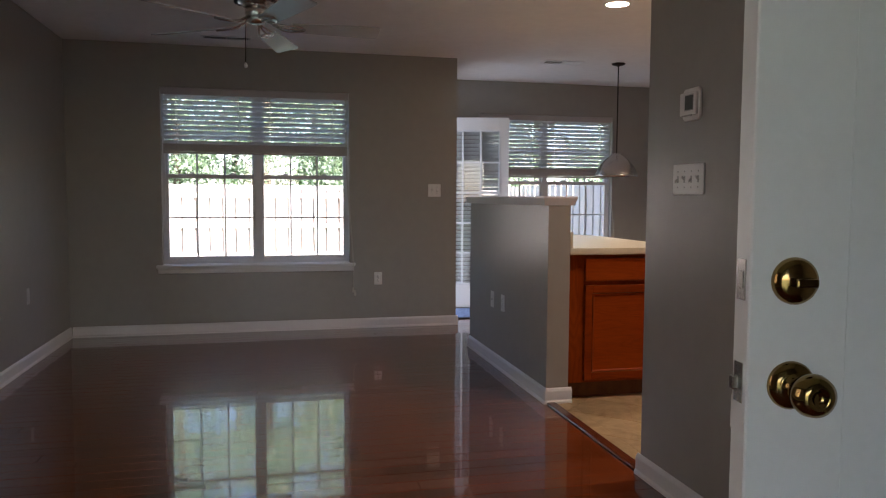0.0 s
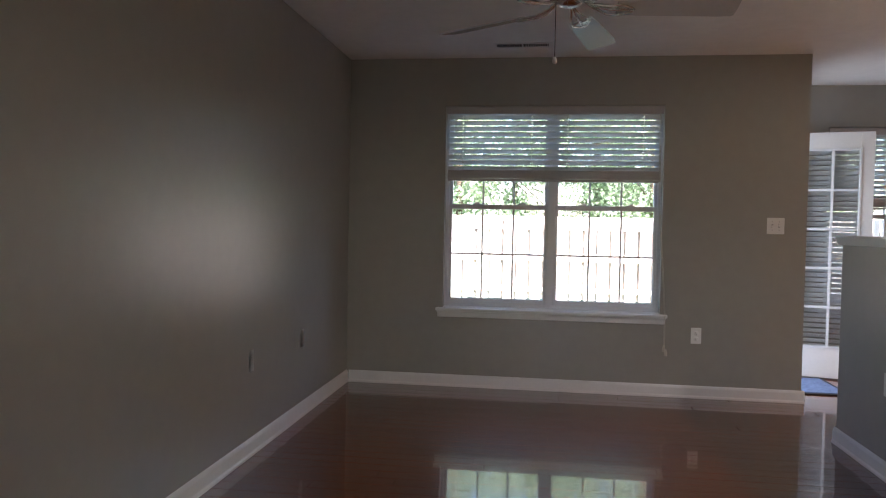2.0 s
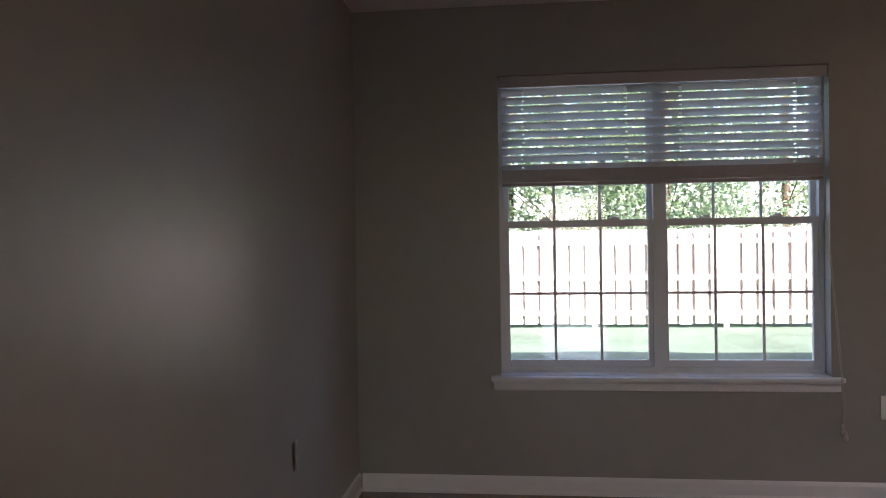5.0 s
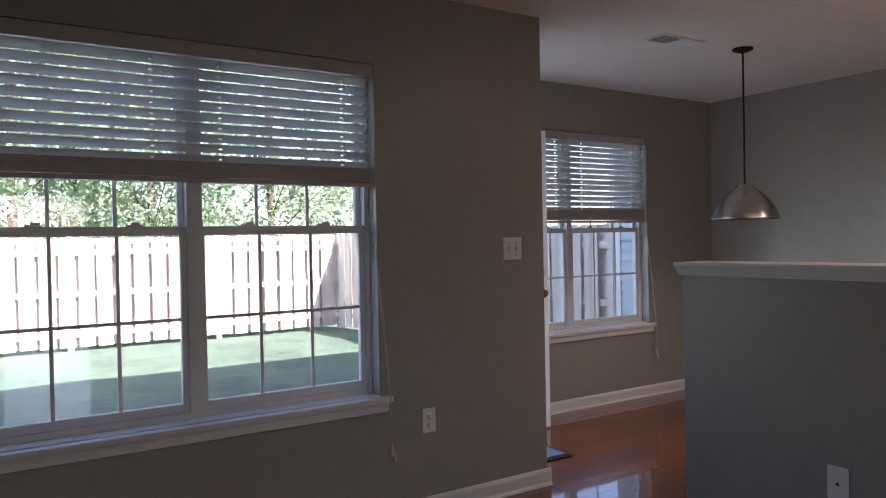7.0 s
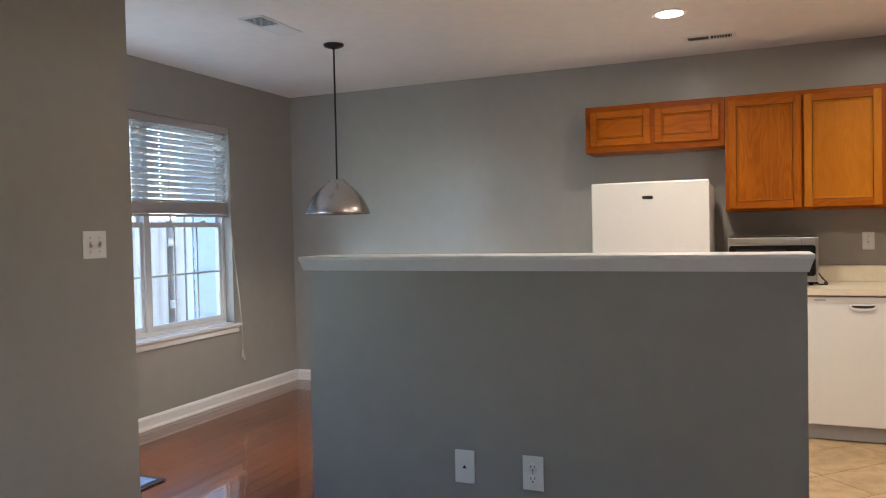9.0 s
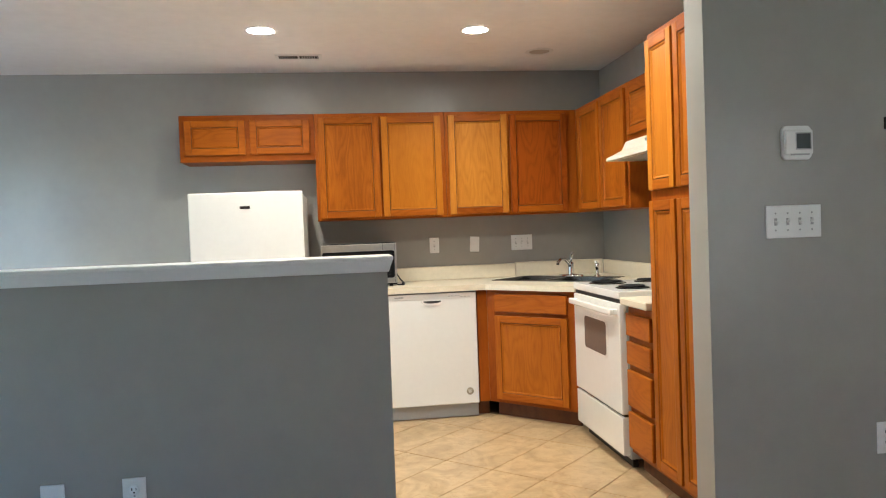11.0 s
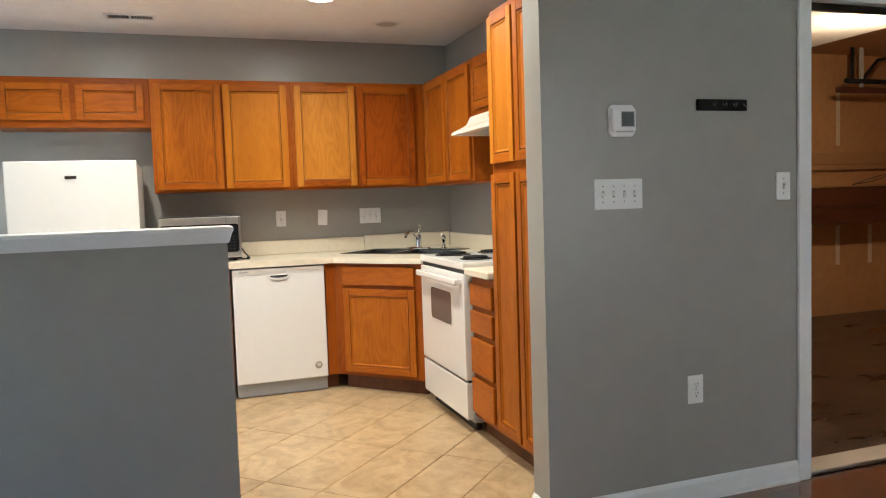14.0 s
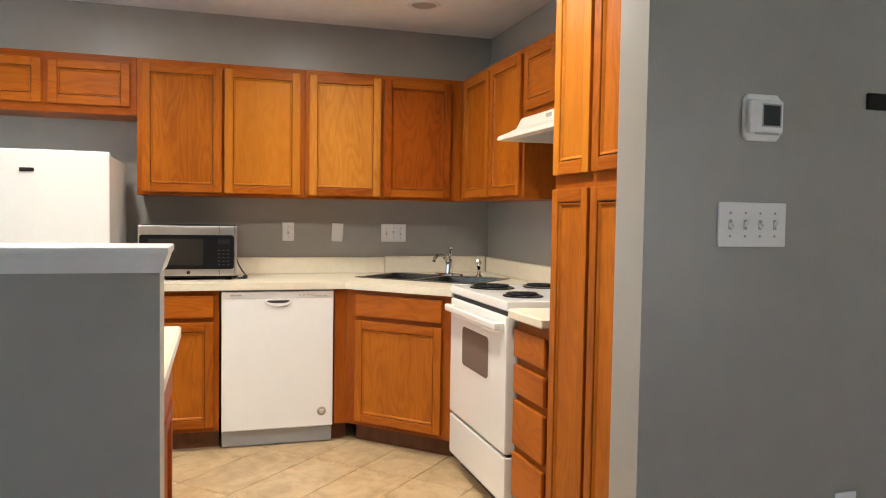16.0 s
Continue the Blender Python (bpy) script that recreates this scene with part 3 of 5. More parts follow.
blind(*WIN2, YN, "white slatted blind in the dining window, its stack fanned open", sag=0.012, hung=13, z_low=-0.596, n=12, tilt=39)


# ---- doors ----
def lever_set(parent, x, z, y, side):
    """Knob with its rose on one face; side -1 faces -y."""
    m = Matrix.Translation((x, y, z)) @ Matrix.Rotation(radians(90 if side < 0 else -90), 4, "X")
    bm = bmesh.new()
    lathe(bm, [(0.033, 0), (0.033, 0.003), (0.030, 0.008), (0.020, 0.011), (0.014, 0.013), (0.013, 0.03), (0.018, 0.036), (0.026, 0.044), (0.0285, 0.055), (0.026, 0.066), (0.017, 0.073),
               (0.010, 0.072), (0.009, 0.069), (0, 0.069)], 32, m)
    return part("knob", bm, BRASS, parent, "polished brass door knob")


g = thing("door_1", "white painted garage door standing open into the room", "", (2.279, 1.19, 0.0), -9.66)
g["kind"] = "structure"
LW, LT = 0.87, 0.044
bm = bmesh.new()
box(bm, 0, 0.138, 0, LT, 0.012, 2.045, 0.0025)
box(bm, LW - 0.138, LW, 0, LT, 0.012, 2.045, 0.0025)
box(bm, 0.138, LW - 0.138, 0, LT, 0.012, 0.25)
box(bm, 0.138, LW - 0.138, 0, LT, 1.93, 2.045)
box(bm, 0.138, LW - 0.138, 0.014, LT - 0.014, 0.25, 1.93)
part("leaf", bm, TRIM, g)
lever_set(g, 0.061, 0.935, 0.0, -1)
lever_set(g, 0.061, 0.935, LT, 1)
bm = bmesh.new()
lathe(bm, [(0.032, 0), (0.032, 0.004), (0.029, 0.010), (0.022, 0.014), (0, 0.015)], 32, Matrix.Translation((0.061, 0, 1.077)) @ Matrix.Rotation(radians(90), 4, "X"))
db = part("deadbolt", bm, BRASS, g, "round brass deadbolt with thumb turn")
bm = bmesh.new()
box(bm, 0.047, 0.077, -0.034, -0.013, 1.071, 1.083, 0.003, 2)
part("thumb_turn", bm, BRASS, db)
for z, nm in ((0.935, "latch_plate"), (1.077, "bolt_plate")):
    bm = bmesh.new()
    box(bm, -0.002, 0.0, 0.010, 0.034, z - 0.028, z + 0.028, 0.0005)
    if nm == "latch_plate":
        box(bm, -0.012, -0.002, 0.016, 0.028, z - 0.010, z + 0.010, 0.002)
    else:
        box(bm, -0.0035, -0.002, 0.015, 0.029, z - 0.012, z + 0.012, 0.001)
    part(nm, bm, NICKEL, g)
for z in (0.25, 1.03, 1.82):
    bm = bmesh.new()
    lathe(bm, [(0.006, -0.045), (0.006, 0.045)], 10, Matrix.Translation((LW + 0.004, 0.002, z)))
    part("hinge", bm, BRASS, g)

fr = thing("door_2", "white painted casing and jamb round the garage doorway", "")
fr["kind"] = "structure"
CW, CT = 0.065, 0.016
bm = bmesh.new()
for xa, xb in ((XT - CT, XT), (XT2, XT2 + CT)):
    box(bm, xa, xb, GD1, GD1 + CW, 0, GDZ + CW, 0.004)
    box(bm, xa, xb, GD0 - CW, GD0, 0, GDZ + CW, 0.004)
    box(bm, xa, xb, GD0, GD1, GDZ, GDZ + CW, 0.004)
part("casing", bm, TRIM, fr)
bm = bmesh.new()
box(bm, XT + 0.001, XT2 - 0.001, GD1 - 0.018, GD1 - 0.001, 0, GDZ - 0.001)
box(bm, XT + 0.001, XT2 - 0.001, GD0 + 0.001, GD0 + 0.018, 0, GDZ - 0.001)
box(bm, XT + 0.001, XT2 - 0.001, GD0 + 0.018, GD1 - 0.018, GDZ - 0.019, GDZ - 0.001)
part("jamb", bm, TRIM, fr)
bm = bmesh.new()
box(bm, XT + 0.048, XT + 0.070, GD0 + 0.018, GD1 - 0.018, GDZ - 0.050, GDZ - 0.019)
box(bm, XT + 0.048, XT + 0.070, GD1 - 0.030, GD1 - 0.018, 0.02, GDZ - 0.050)
part("weatherstrip", bm, BRONZE, fr, "dark brown weatherstrip at the head of the doorway")
bm = bmesh.new()
box(bm, XT + 0.005, XT2 + 0.01, GD0 + 0.018, GD1 - 0.018, 0.001, 0.020, 0.005)
part("door_sill", bm, STEEL, fr, "aluminium door sill")

pdoor = thing("door_3", "white fifteen-lite glass patio door standing open inwards", "", (3.365, 8.095, 0.0), math.degrees(math.atan2(-0.2, 0.76)))
pdoor["kind"] = "structure"
PW = 0.79
bm = bmesh.new()
box(bm, 0, 0.10, -0.022, 0.022, 0.012, 2.045, 0.002)
box(bm, PW - 0.10, PW, -0.022, 0.022, 0.012, 2.045, 0.002)
box(bm, 0.10, PW - 0.10, -0.022, 0.022, 0.012, 0.27)
box(bm, 0.10, PW - 0.10, -0.022, 0.022, 1.90, 2.045)
part("leaf", bm, TRIM, pdoor)
bm = bmesh.new()
for q in (-1, 1):
    ya, yb = (-0.030, -0.022) if q < 0 else (0.022, 0.030)
    box(bm, 0.088, 0.106, ya, yb, 0.258, 1.912, 0.002)
    box(bm, PW - 0.106, PW - 0.088, ya, yb, 0.258, 1.912, 0.002)
    box(bm, 0.106, PW - 0.106, ya, yb, 0.258, 0.276, 0.002)
    box(bm, 0.106, PW - 0.106, ya, yb, 1.894, 1.912, 0.002)
part("glass_frame", bm, VINYL, pdoor)
bm = bmesh.new()
for k in (1, 2):
    c = 0.106 + (PW - 0.212) * k / 3
    box(bm, c - 0.009, c + 0.009, -0.020, 0.020, 0.276, 1.894)
for k in range(1, 5):
    c = 0.276 + 1.618 * k / 5
    for a, b in zip([0.106] + [0.106 + (PW - 0.212) * q / 3 + 0.009 for q in (1, 2)], [0.106 + (PW - 0.212) * q / 3 - 0.009 for q in (1, 2)] + [PW - 0.106]):
        box(bm, a, b, -0.020, 0.020, c - 0.009, c + 0.009)
part("glazing_bars", bm, VINYL, pdoor)
pg = bpart("pane", (0.104, PW - 0.104, -0.002, 0.002, 0.272, 1.898), GLASS, pdoor)
pg.visible_shadow = False
lever_set(pdoor, PW - 0.062, 0.935, -0.022, -1)
bm = bmesh.new()
lathe(bm, [(0.030, 0), (0.030, 0.006), (0.024, 0.012), (0, 0.013)], 24, Matrix.Translation((PW - 0.062, -0.022, 1.077)) @ Matrix.Rotation(radians(90), 4, "X"))
part("deadbolt", bm, BRASS, pdoor)
bm = bmesh.new()
box(bm, PW, PW + 0.002, -0.012, 0.012, 0.905, 0.965)
box(bm, PW + 0.002, PW + 0.012, -0.007, 0.007, 0.925, 0.945, 0.002)
box(bm, PW, PW + 0.002, -0.012, 0.012, 1.045, 1.110)
part("latch_plate", bm, NICKEL, pdoor)

dbl = new("door_blind")
dbl.parent = pdoor
dbl.location = (PW / 2, 0.046, 0.0)
tagged(dbl, "white slatted blind lowered over the glass of the patio door")
bpart("head_rail", (-0.325, 0.325, -0.014, 0.016, 1.925, 1.965), VINYL, dbl, 0.002)
bpart("bottom_rail", (-0.32, 0.32, -0.012, 0.012, 0.268, 0.284), BLIND_SHADED, dbl, 0.002)
bm = bmesh.new()
box(bm, -0.32, 0.32, -0.0245, 0.0245, -0.0013, 0.0013)
door_slat = mesh_of("slat", bm, SLAT)
for k in range(38):
    s = new("slat", door_slat)
    s.parent = dbl
    s.location, s.rotation_euler = (0, 0, 0.312 + 0.0425 * k), (radians(-40), 0, 0)

fr2 = thing("door_4", "white painted frame round the patio doorway", "")
fr2["kind"] = "structure"
bm = bmesh.new()
box(bm, XP, XP + CT, PD0 - CW, PD0, 0, PDZ + CW, 0.004)
box(bm, XP, XP + CT, PD0, PD1, PDZ, PDZ + CW, 0.004)
part("casing", bm, TRIM, fr2)
bm = bmesh.new()
box(bm, XP - 0.155, XP, PD0 + 0.001, PD0 + 0.018, 0, PDZ - 0.001)
box(bm, XP - 0.155, XP, PD1 - 0.018, PD1 - 0.001, 0, PDZ - 0.001)
box(bm, XP - 0.155, XP, PD0 + 0.018, PD1 - 0.018, PDZ - 0.019, PDZ - 0.001)
part("jamb", bm, TRIM, fr2)

rug = thing("door_mat", "small blue mat with dark rubber border by the patio door", "door mat", (3.58, 7.62, 0.004))
bpart("border", (-0.22, 0.22, -0.32, 0.32, 0, 0.006), RUBBER, rug, 0.002)
bpart("pile", (-0.185, 0.185, -0.285, 0.285, 0.006, 0.011), BLUEMAT, rug, 0.001)

structure("threshold", [(XT - 0.005, XT + 0.052, TW1 + 0.02, HW0 - 0.02, 0.0, 0.012)], THRESH, "dark wooden threshold strip between plank floor and tile", 0.005)


# ---- ceiling things ----
def can_light(x, y, lit):
    c = thing("recessed_ceiling_light", ("lit warm-white" if lit else "unlit") + " recessed kitchen ceiling light with white trim ring", "ceiling light", (x, y, H), group="recessed kitchen lights")
    bm = bmesh.new()
    lathe(bm, [(0.070, -0.001), (0.074, -0.006), (0.090, -0.006), (0.096, -0.001)], 36)
    part("trim_ring", bm, TRIM, c)
    bm = bmesh.new()
    lathe(bm, [(0, -0.0015), (0.070, -0.0015)], 36)
    part("lens", bm, glow("lit_lens", (1.0, 0.86, 0.66), 14.0) if lit else mat("dull_lens", (0.42, 0.36, 0.28), 0.3, var=0.05, scale=20), c)
    return c


for cx, cy, lit in CANS:
    can_light(cx, cy, lit)


def register(x0, x1, y0, y1, along, label, shut=14, other=-14):
    """A louvred air register in the ceiling, its long side along x or y."""
    r = thing("ceiling_vent", label, "air vent", ((x0 + x1) / 2, (y0 + y1) / 2, H), group="ceiling vents")
    a, b = (x1 - x0) / 2, (y1 - y0) / 2
    bm = bmesh.new()
    f = 0.022
    box(bm, -a, a, -b, -b + f, -0.006, -0.0005, 0.002)
    box(bm, -a, a, b - f, b, -0.006, -0.0005, 0.002)
    box(bm, -a, -a + f, -b + f, b - f, -0.006, -0.0005, 0.002)
    box(bm, a - f, a, -b + f, b - f, -0.006, -0.0005, 0.002)
    if along == "x":
        box(bm, -0.006, 0.006, -b + f, b - f, -0.006, -0.0005)
    else:
        box(bm, -a + f, a - f, -0.006, 0.006, -0.006, -0.0005)
    part("frame", bm, TRIM, r)
    bpart("duct", (-a + f, a - f, -b + f, b - f, -0.0009, -0.0004), DARK, r)
    lo, hi = (-a + f, a - f) if along == "x" else (-b + f, b - f)
    n = int((hi - lo) / 0.016)
    sl = None
    for k in range(n):
        c = lo + (k + 0.5) * (hi - lo) / n
        if abs(c) < 0.012:
            continue
        if sl is None:
            bm = bmesh.new()
            box(bm, -0.0008, 0.0008, -(b - f if along == "x" else a - f), (b - f if along == "x" else a - f), -0.005, 0.005)
            sl = mesh_of("louvre", bm, TRIM)
        s = new("louvre", sl)
        s.parent = r
        tilt = radians(shut if c > 0 else other)
        s.location = (c, 0, -0.0042) if along == "x" else (0, c, -0.0042)
        s.rotation_euler = (0, tilt, 0) if along == "x" else (0, tilt, radians(90))
    return r


register(1.115, 1.515, 6.555, 6.69, "x", "white louvred ceiling vent near the living room window")
register(4.145, 4.535, 6.865, 7.03, "x", "white louvred ceiling vent above the dining corner", -50, 66)
register(5.735, 5.87, 4.53, 4.835, "y", "white louvred ceiling vent above the kitchen cabinets")

pen = thing("pendant_lamp", "brushed metal dome pendant lamp on a black cord", "pendant lamp", (4.87, 6.86, H))
bm = bmesh.new()
lathe(bm, [(0, -0.002), (0.064, -0.002), (0.062, -0.012), (0.040, -0.022), (0.010, -0.028), (0.006, -0.036), (0, -0.036)], 28)
part("canopy", bm, BRONZE, pen)
bm = bmesh.new()
tube(bm, [(0, 0, -0.03), (0.001, 0, -0.45), (0, 0, -0.865)], 0.006, 8)
part("cord", bm, BRONZE, pen)
bm = bmesh.new()
prof = [(0.94 * r, z) for r, z in ((0.012, -0.846), (0.050, -0.850), (0.056, -0.858), (0.060, -0.868), (0.083, -0.883), (0.105, -0.898), (0.136, -0.926), (0.166, -0.961), (0.192, -1.001), (0.208, -1.036), (0.2155, -1.058), (0.218, -1.067))]
lathe(bm, prof + [(r - 0.003, z - 0.001) for r, z in reversed(prof[:-1])], 48)
part("shade", bm, mat("spun_aluminium", (0.50, 0.48, 0.46), 0.27, 1.0, var=0.04, scale=10), pen, "spun aluminium dome shade")
bm = bmesh.new()
lathe(bm, [(0, -0.895), (0.018, -0.90), (0.018, -0.935), (0.030, -0.965), (0.032, -0.985), (0.022, -1.008), (0, -1.016)], 20)
part("bulb", bm, glow("lit_bulb", (1.0, 0.82, 0.56), 9.0), pen).visible_shadow = False

fan = thing("ceiling_fan", "five-bladed white ceiling fan with a brushed nickel motor", "ceiling fan", (1.582, 4.745, H - 0.07))
bm = bmesh.new()
lathe(bm, [(0, 0.069), (0.065, 0.069), (0.068, 0.05), (0.050, 0.02), (0.02, 0.008), (0.014, 0.004), (0.014, -0.02), (0, -0.02)], 28)
part("canopy", bm, NICKEL, fan)
bm = bmesh.new()
lathe(bm, [(0, -0.010), (0.05, -0.014), (0.10, -0.026), (0.128, -0.046), (0.132, -0.080), (0.120, -0.106), (0.095, -0.118), (0.060, -0.122), (0.056, -0.135), (0.064, -0.142), (0.064, -0.175), (0.056, -0.192), (0.060, -0.204), (0.050, -0.222), (0.02, -0.232), (0, -0.233)], 36)
motor = part("motor_housing", bm, NICKEL, fan)
for k in range(20):
    a = k * math.tau / 20
    bm = bmesh.new()
    box(bm, 0.104, 0.124, -0.006, 0.006, -0.1145, -0.100)
    s = part("cooling_slot", bm, DARK, motor)
    s.rotation_euler = (0, 0, a)
blade_mesh = None
for k in range(5):
    holder = new("blade")
    bm = bmesh.new()
    pts = [(0.20, -0.052), (0.30, -0.060), (0.64, -0.074), (0.690, -0.072), (0.703, -0.062), (0.706, 0.0), (0.703, 0.062), (0.690, 0.072), (0.64, 0.074), (0.30, 0.060), (0.20, 0.052)]
    prism(bm, pts, -0.003, 0.003)
    if blade_mesh is None:
        blade_mesh = mesh_of("blade", bm, mat("white_fan_blade", (0.60, 0.60, 0.61), 0.13, var=0.03, scale=3, coat=0.4))
    else:
        bm.free()
    bpy.data.objects.remove(holder)
    bl = new("blade", blade_mesh)
    bl.parent = fan
    bl.location = (0, 0, -0.236)
    bl.rotation_euler = Euler((radians(-13), 0, radians(2.3 + 72 * k)))
    bm = bmesh.new()
    for side in (-1, 1):
        tube(bm, [(-0.155, 0.004 * side, 0.040), (-0.120, 0.012 * side, 0.014), (-0.06, 0.034 * side, -0.006), (0.0, 0.040 * side, -0.008), (0.045, 0.018 * side, -0.008), (0.06, 0.0, -0.008)], 0.0055, 6)
    tube(bm, [(-0.155, 0, 0.044), (-0.10, 0, 0.006), (-0.04, 0, -0.007), (0.06, 0, -0.008)], 0.0065, 6)
    box(bm, -0.010, 0.030, -0.036, 0.036, -0.009, -0.003, 0.002)
    arm = part("blade_arm", bm, NICKEL, bl)
    arm.location = (0.215, 0, 0.0)
bm = bmesh.new()
tube(bm, [(-0.050, -0.035, -0.205), (-0.060, -0.07, -0.225), (-0.060, -0.075, -0.46)], 0.0022, 6)
ch = part("pull_chain", bm, BRONZE, fan)
bm = bmesh.new()
lathe(bm, [(0, 0.012), (0.006, 0.008), (0.010, -0.004), (0.009, -0.016), (0, -0.020)], 14, Matrix.Translation((-0.060, -0.075, -0.470)))
part("chain_fob", bm, PLASTIC, ch)


# ---- wall plates ----
def plate(kind, place, turn, label, gangs=1, tilt=0.0):
    """A cover plate facing its own -y; kind: outlet, switch, jack or blank."""
    names = {"outlet": ("wall_outlet", "wall outlet"), "switch": ("light_switch", "light switch"), "jack": ("phone_jack", "phone jack"), "blank": ("blank_wall_plate", "wall plate")}
    nm, cat = names[kind]
    p = thing(nm, label, cat, place, turn)
    if tilt:
        p.rotation_euler = (0, radians(tilt), radians(turn))
    w = 0.036 + 0.0232 * (gangs - 1)
    bm = bmesh.new()
    box(bm, -w, w, -0.006, 0, -0.058, 0.058, 0.003, 2)
    part("cover_plate", bm, PLASTIC, p)
    for gk in range(gangs):
        x = (gk - (gangs - 1) / 2) * 0.0464
        if kind == "outlet":
            for z in (-0.0195, 0.0195):
                bm = bmesh.new()
                lathe(bm, [(0, 0.0085), (0.0155, 0.0085), (0.0165, 0.006)], 20, Matrix.Translation((x, 0, z)) @ Matrix.Rotation(radians(90), 4, "X"))
                s = part("socket", bm, PLASTIC, p)
                bm = bmesh.new()
                box(bm, x - 0.0075, x - 0.0050, -0.0092, -0.0086, z - 0.001, z + 0.008)
                box(bm, x + 0.0050, x + 0.0075, -0.0092, -0.0086, z, z + 0.007)
                box(bm, x - 0.0025, x + 0.0025, -0.0092, -0.0086, z - 0.010, z - 0.005)
                part("slots", bm, DARK, s)
            bm = bmesh.new()
            lathe(bm, [(0, 0.0075), (0.003, 0.007), (0.0035, 0.006)], 10, Matrix.Translation((x, 0, 0)) @ Matrix.Rotation(radians(90), 4, "X"))
            part("screw", bm, GREYMETAL, p)
        elif kind == "switch":
            bm = bmesh.new()
            box(bm, x - 0.0055, x + 0.0055, -0.0066, -0.0061, -0.013, 0.013)
            part("switch_slot", bm, GREYMETAL, p)
            up = 1 if (gk + gangs) % 2 else -1
            bm = bmesh.new()
            v = box(bm, x - 0.0045, x + 0.0045, -0.020, -0.0066, -0.005, 0.005, 0.001)
            for q in bm.verts:
                if q.co.y < -0.015:
                    q.co.z += 0.009 * up
            part("toggle", bm, PLASTIC, p)
            for z in (-0.030, 0.030):
                bm = bmesh.new()
                lathe(bm, [(0, 0.0075), (0.003, 0.007), (0.0035, 0.006)], 10, Matrix.Translation((x, 0, z)) @ Matrix.Rotation(radians(90), 4, "X"))
                part("screw", bm, GREYMETAL, p)
        elif kind == "jack":
            bm = bmesh.new()
            prism(bm, [(-0.008, -0.006), (0.008, -0.006), (0.0, 0.006)], 0.0061, 0.0068)
            bmesh.ops.transform(bm, matrix=Matrix.Rotation(radians(90), 4, "X"), verts=bm.verts)
            part("jack_hole", bm, DARK, p)
    return p


plate("switch", (3.120, YW, 1.258), 0, "white double light switch on the wall beside the living room window", 2)
plate("outlet", (2.597, YW, 0.453), 0, "white duplex outlet low on the wall below the window")
plate("outlet", (XW, 5.125, 0.492), -90, "white duplex outlet low on the long living room wall")
plate("jack", (XW, 5.935, 0.490), -90, "white plate low on the wall near the room corner")
plate("jack", (XT, 5.367, 0.467), 90 + 180, "white phone jack plate low on the half wall")
plate("outlet", (XT, 5.122, 0.470), 90 + 180, "white duplex outlet low on the half wall")
plate("outlet", (XT, 2.500, 0.462), 90 + 180, "white duplex outlet low on the wall beside the garage doorway")
plate("switch", (XT, 2.844, 1.262), 90 + 180, "wide white four-gang light switch below the thermostat", 4)
plate("switch", (XT, 2.050, 1.273), 90 + 180, "single white light switch beside the garage doorway")
plate("switch", (XE, 3.756, 1.162), 90 + 180, "white switch plate above the counter beside the microwave")
plate("blank", (XE, 3.447, 1.160), 90 + 180, "blank white plate hanging slightly crooked above the counter", 1, 3)
plate("switch", (XE, 3.080, 1.160), 90 + 180, "white three-gang light switch above the sink counter", 3)

th = thing("thermostat", "white digital thermostat with a grey display above the switches", "thermostat", (XT, 2.828, 1.540), 270)
bm = bmesh.new()
prism(bm, [(-0.045, -0.060), (0.045, -0.060), (0.057, -0.047), (0.057, 0.047), (0.045, 0.060), (-0.045, 0.060), (-0.057, 0.047), (-0.057, -0.047)], 0.0, 0.011)
bmesh.ops.bevel(bm, geom=list(bm.edges), offset=0.002, segments=1, affect="EDGES")
bmesh.ops.transform(bm, matrix=Matrix.Rotation(radians(90), 4, "X"), verts=bm.verts)
part("back_plate", bm, PLASTIC, th)
bm = bmesh.new()
box(bm, -0.052, 0.052, -0.028, -0.0112, -0.043, 0.044, 0.007, 3)
part("housing", bm, PLASTIC, th)
bpart("display", (-0.012, 0.040, -0.0288, -0.0279, -0.022, 0.030), SCREEN, th, 0.0002)
bpart("display_bezel", (-0.016, 0.044, -0.0284, -0.0275, -0.026, 0.034), GREYMETAL, th, 0.0002)
bpart("button_bar", (-0.036, 0.036, -0.029, -0.0275, -0.046, -0.040), GREYMETAL, th, 0.0002)

hk = thing("key_hook_rail", "black key rack with four metal hooks on the greige wall", "key rack", (XT, 2.362, 1.604), 270)
bpart("backboard", (-0.120, 0.120, -0.014, 0, -0.022, 0.022), BLACK, hk, 0.002)
for x in (-0.055, -0.005, 0.045, 0.095):
    bm = bmesh.new()
    tube(bm, [(x, -0.014, 0.008), (x, -0.022, 0.002), (x, -0.028, -0.006), (x + 0.002, -0.034, -0.008), (x + 0.004, -0.037, 0.000), (x + 0.004, -0.036, 0.006)], 0.0022, 6)
    part("hook", bm, NICKEL, hk)

cm = thing("door_chime", "white plastic door chime box high on the wall", "door chime", (XT, 2.372, 2.215), 270)
bm = bmesh.new()
box(bm, -0.118, 0.118, -0.045, 0, -0.095, 0.095, 0.010, 2)
part("cover", bm, PLASTIC, cm)
bm = bmesh.new()
for k in range(9):
    box(bm, -0.07 + k * 0.0175 - 0.002, -0.07 + k * 0.0175 + 0.002, -0.0456, -0.0452, -0.055, 0.055)
part("grille_slots", bm, GREYMETAL, cm)["kind"] = "stuff"


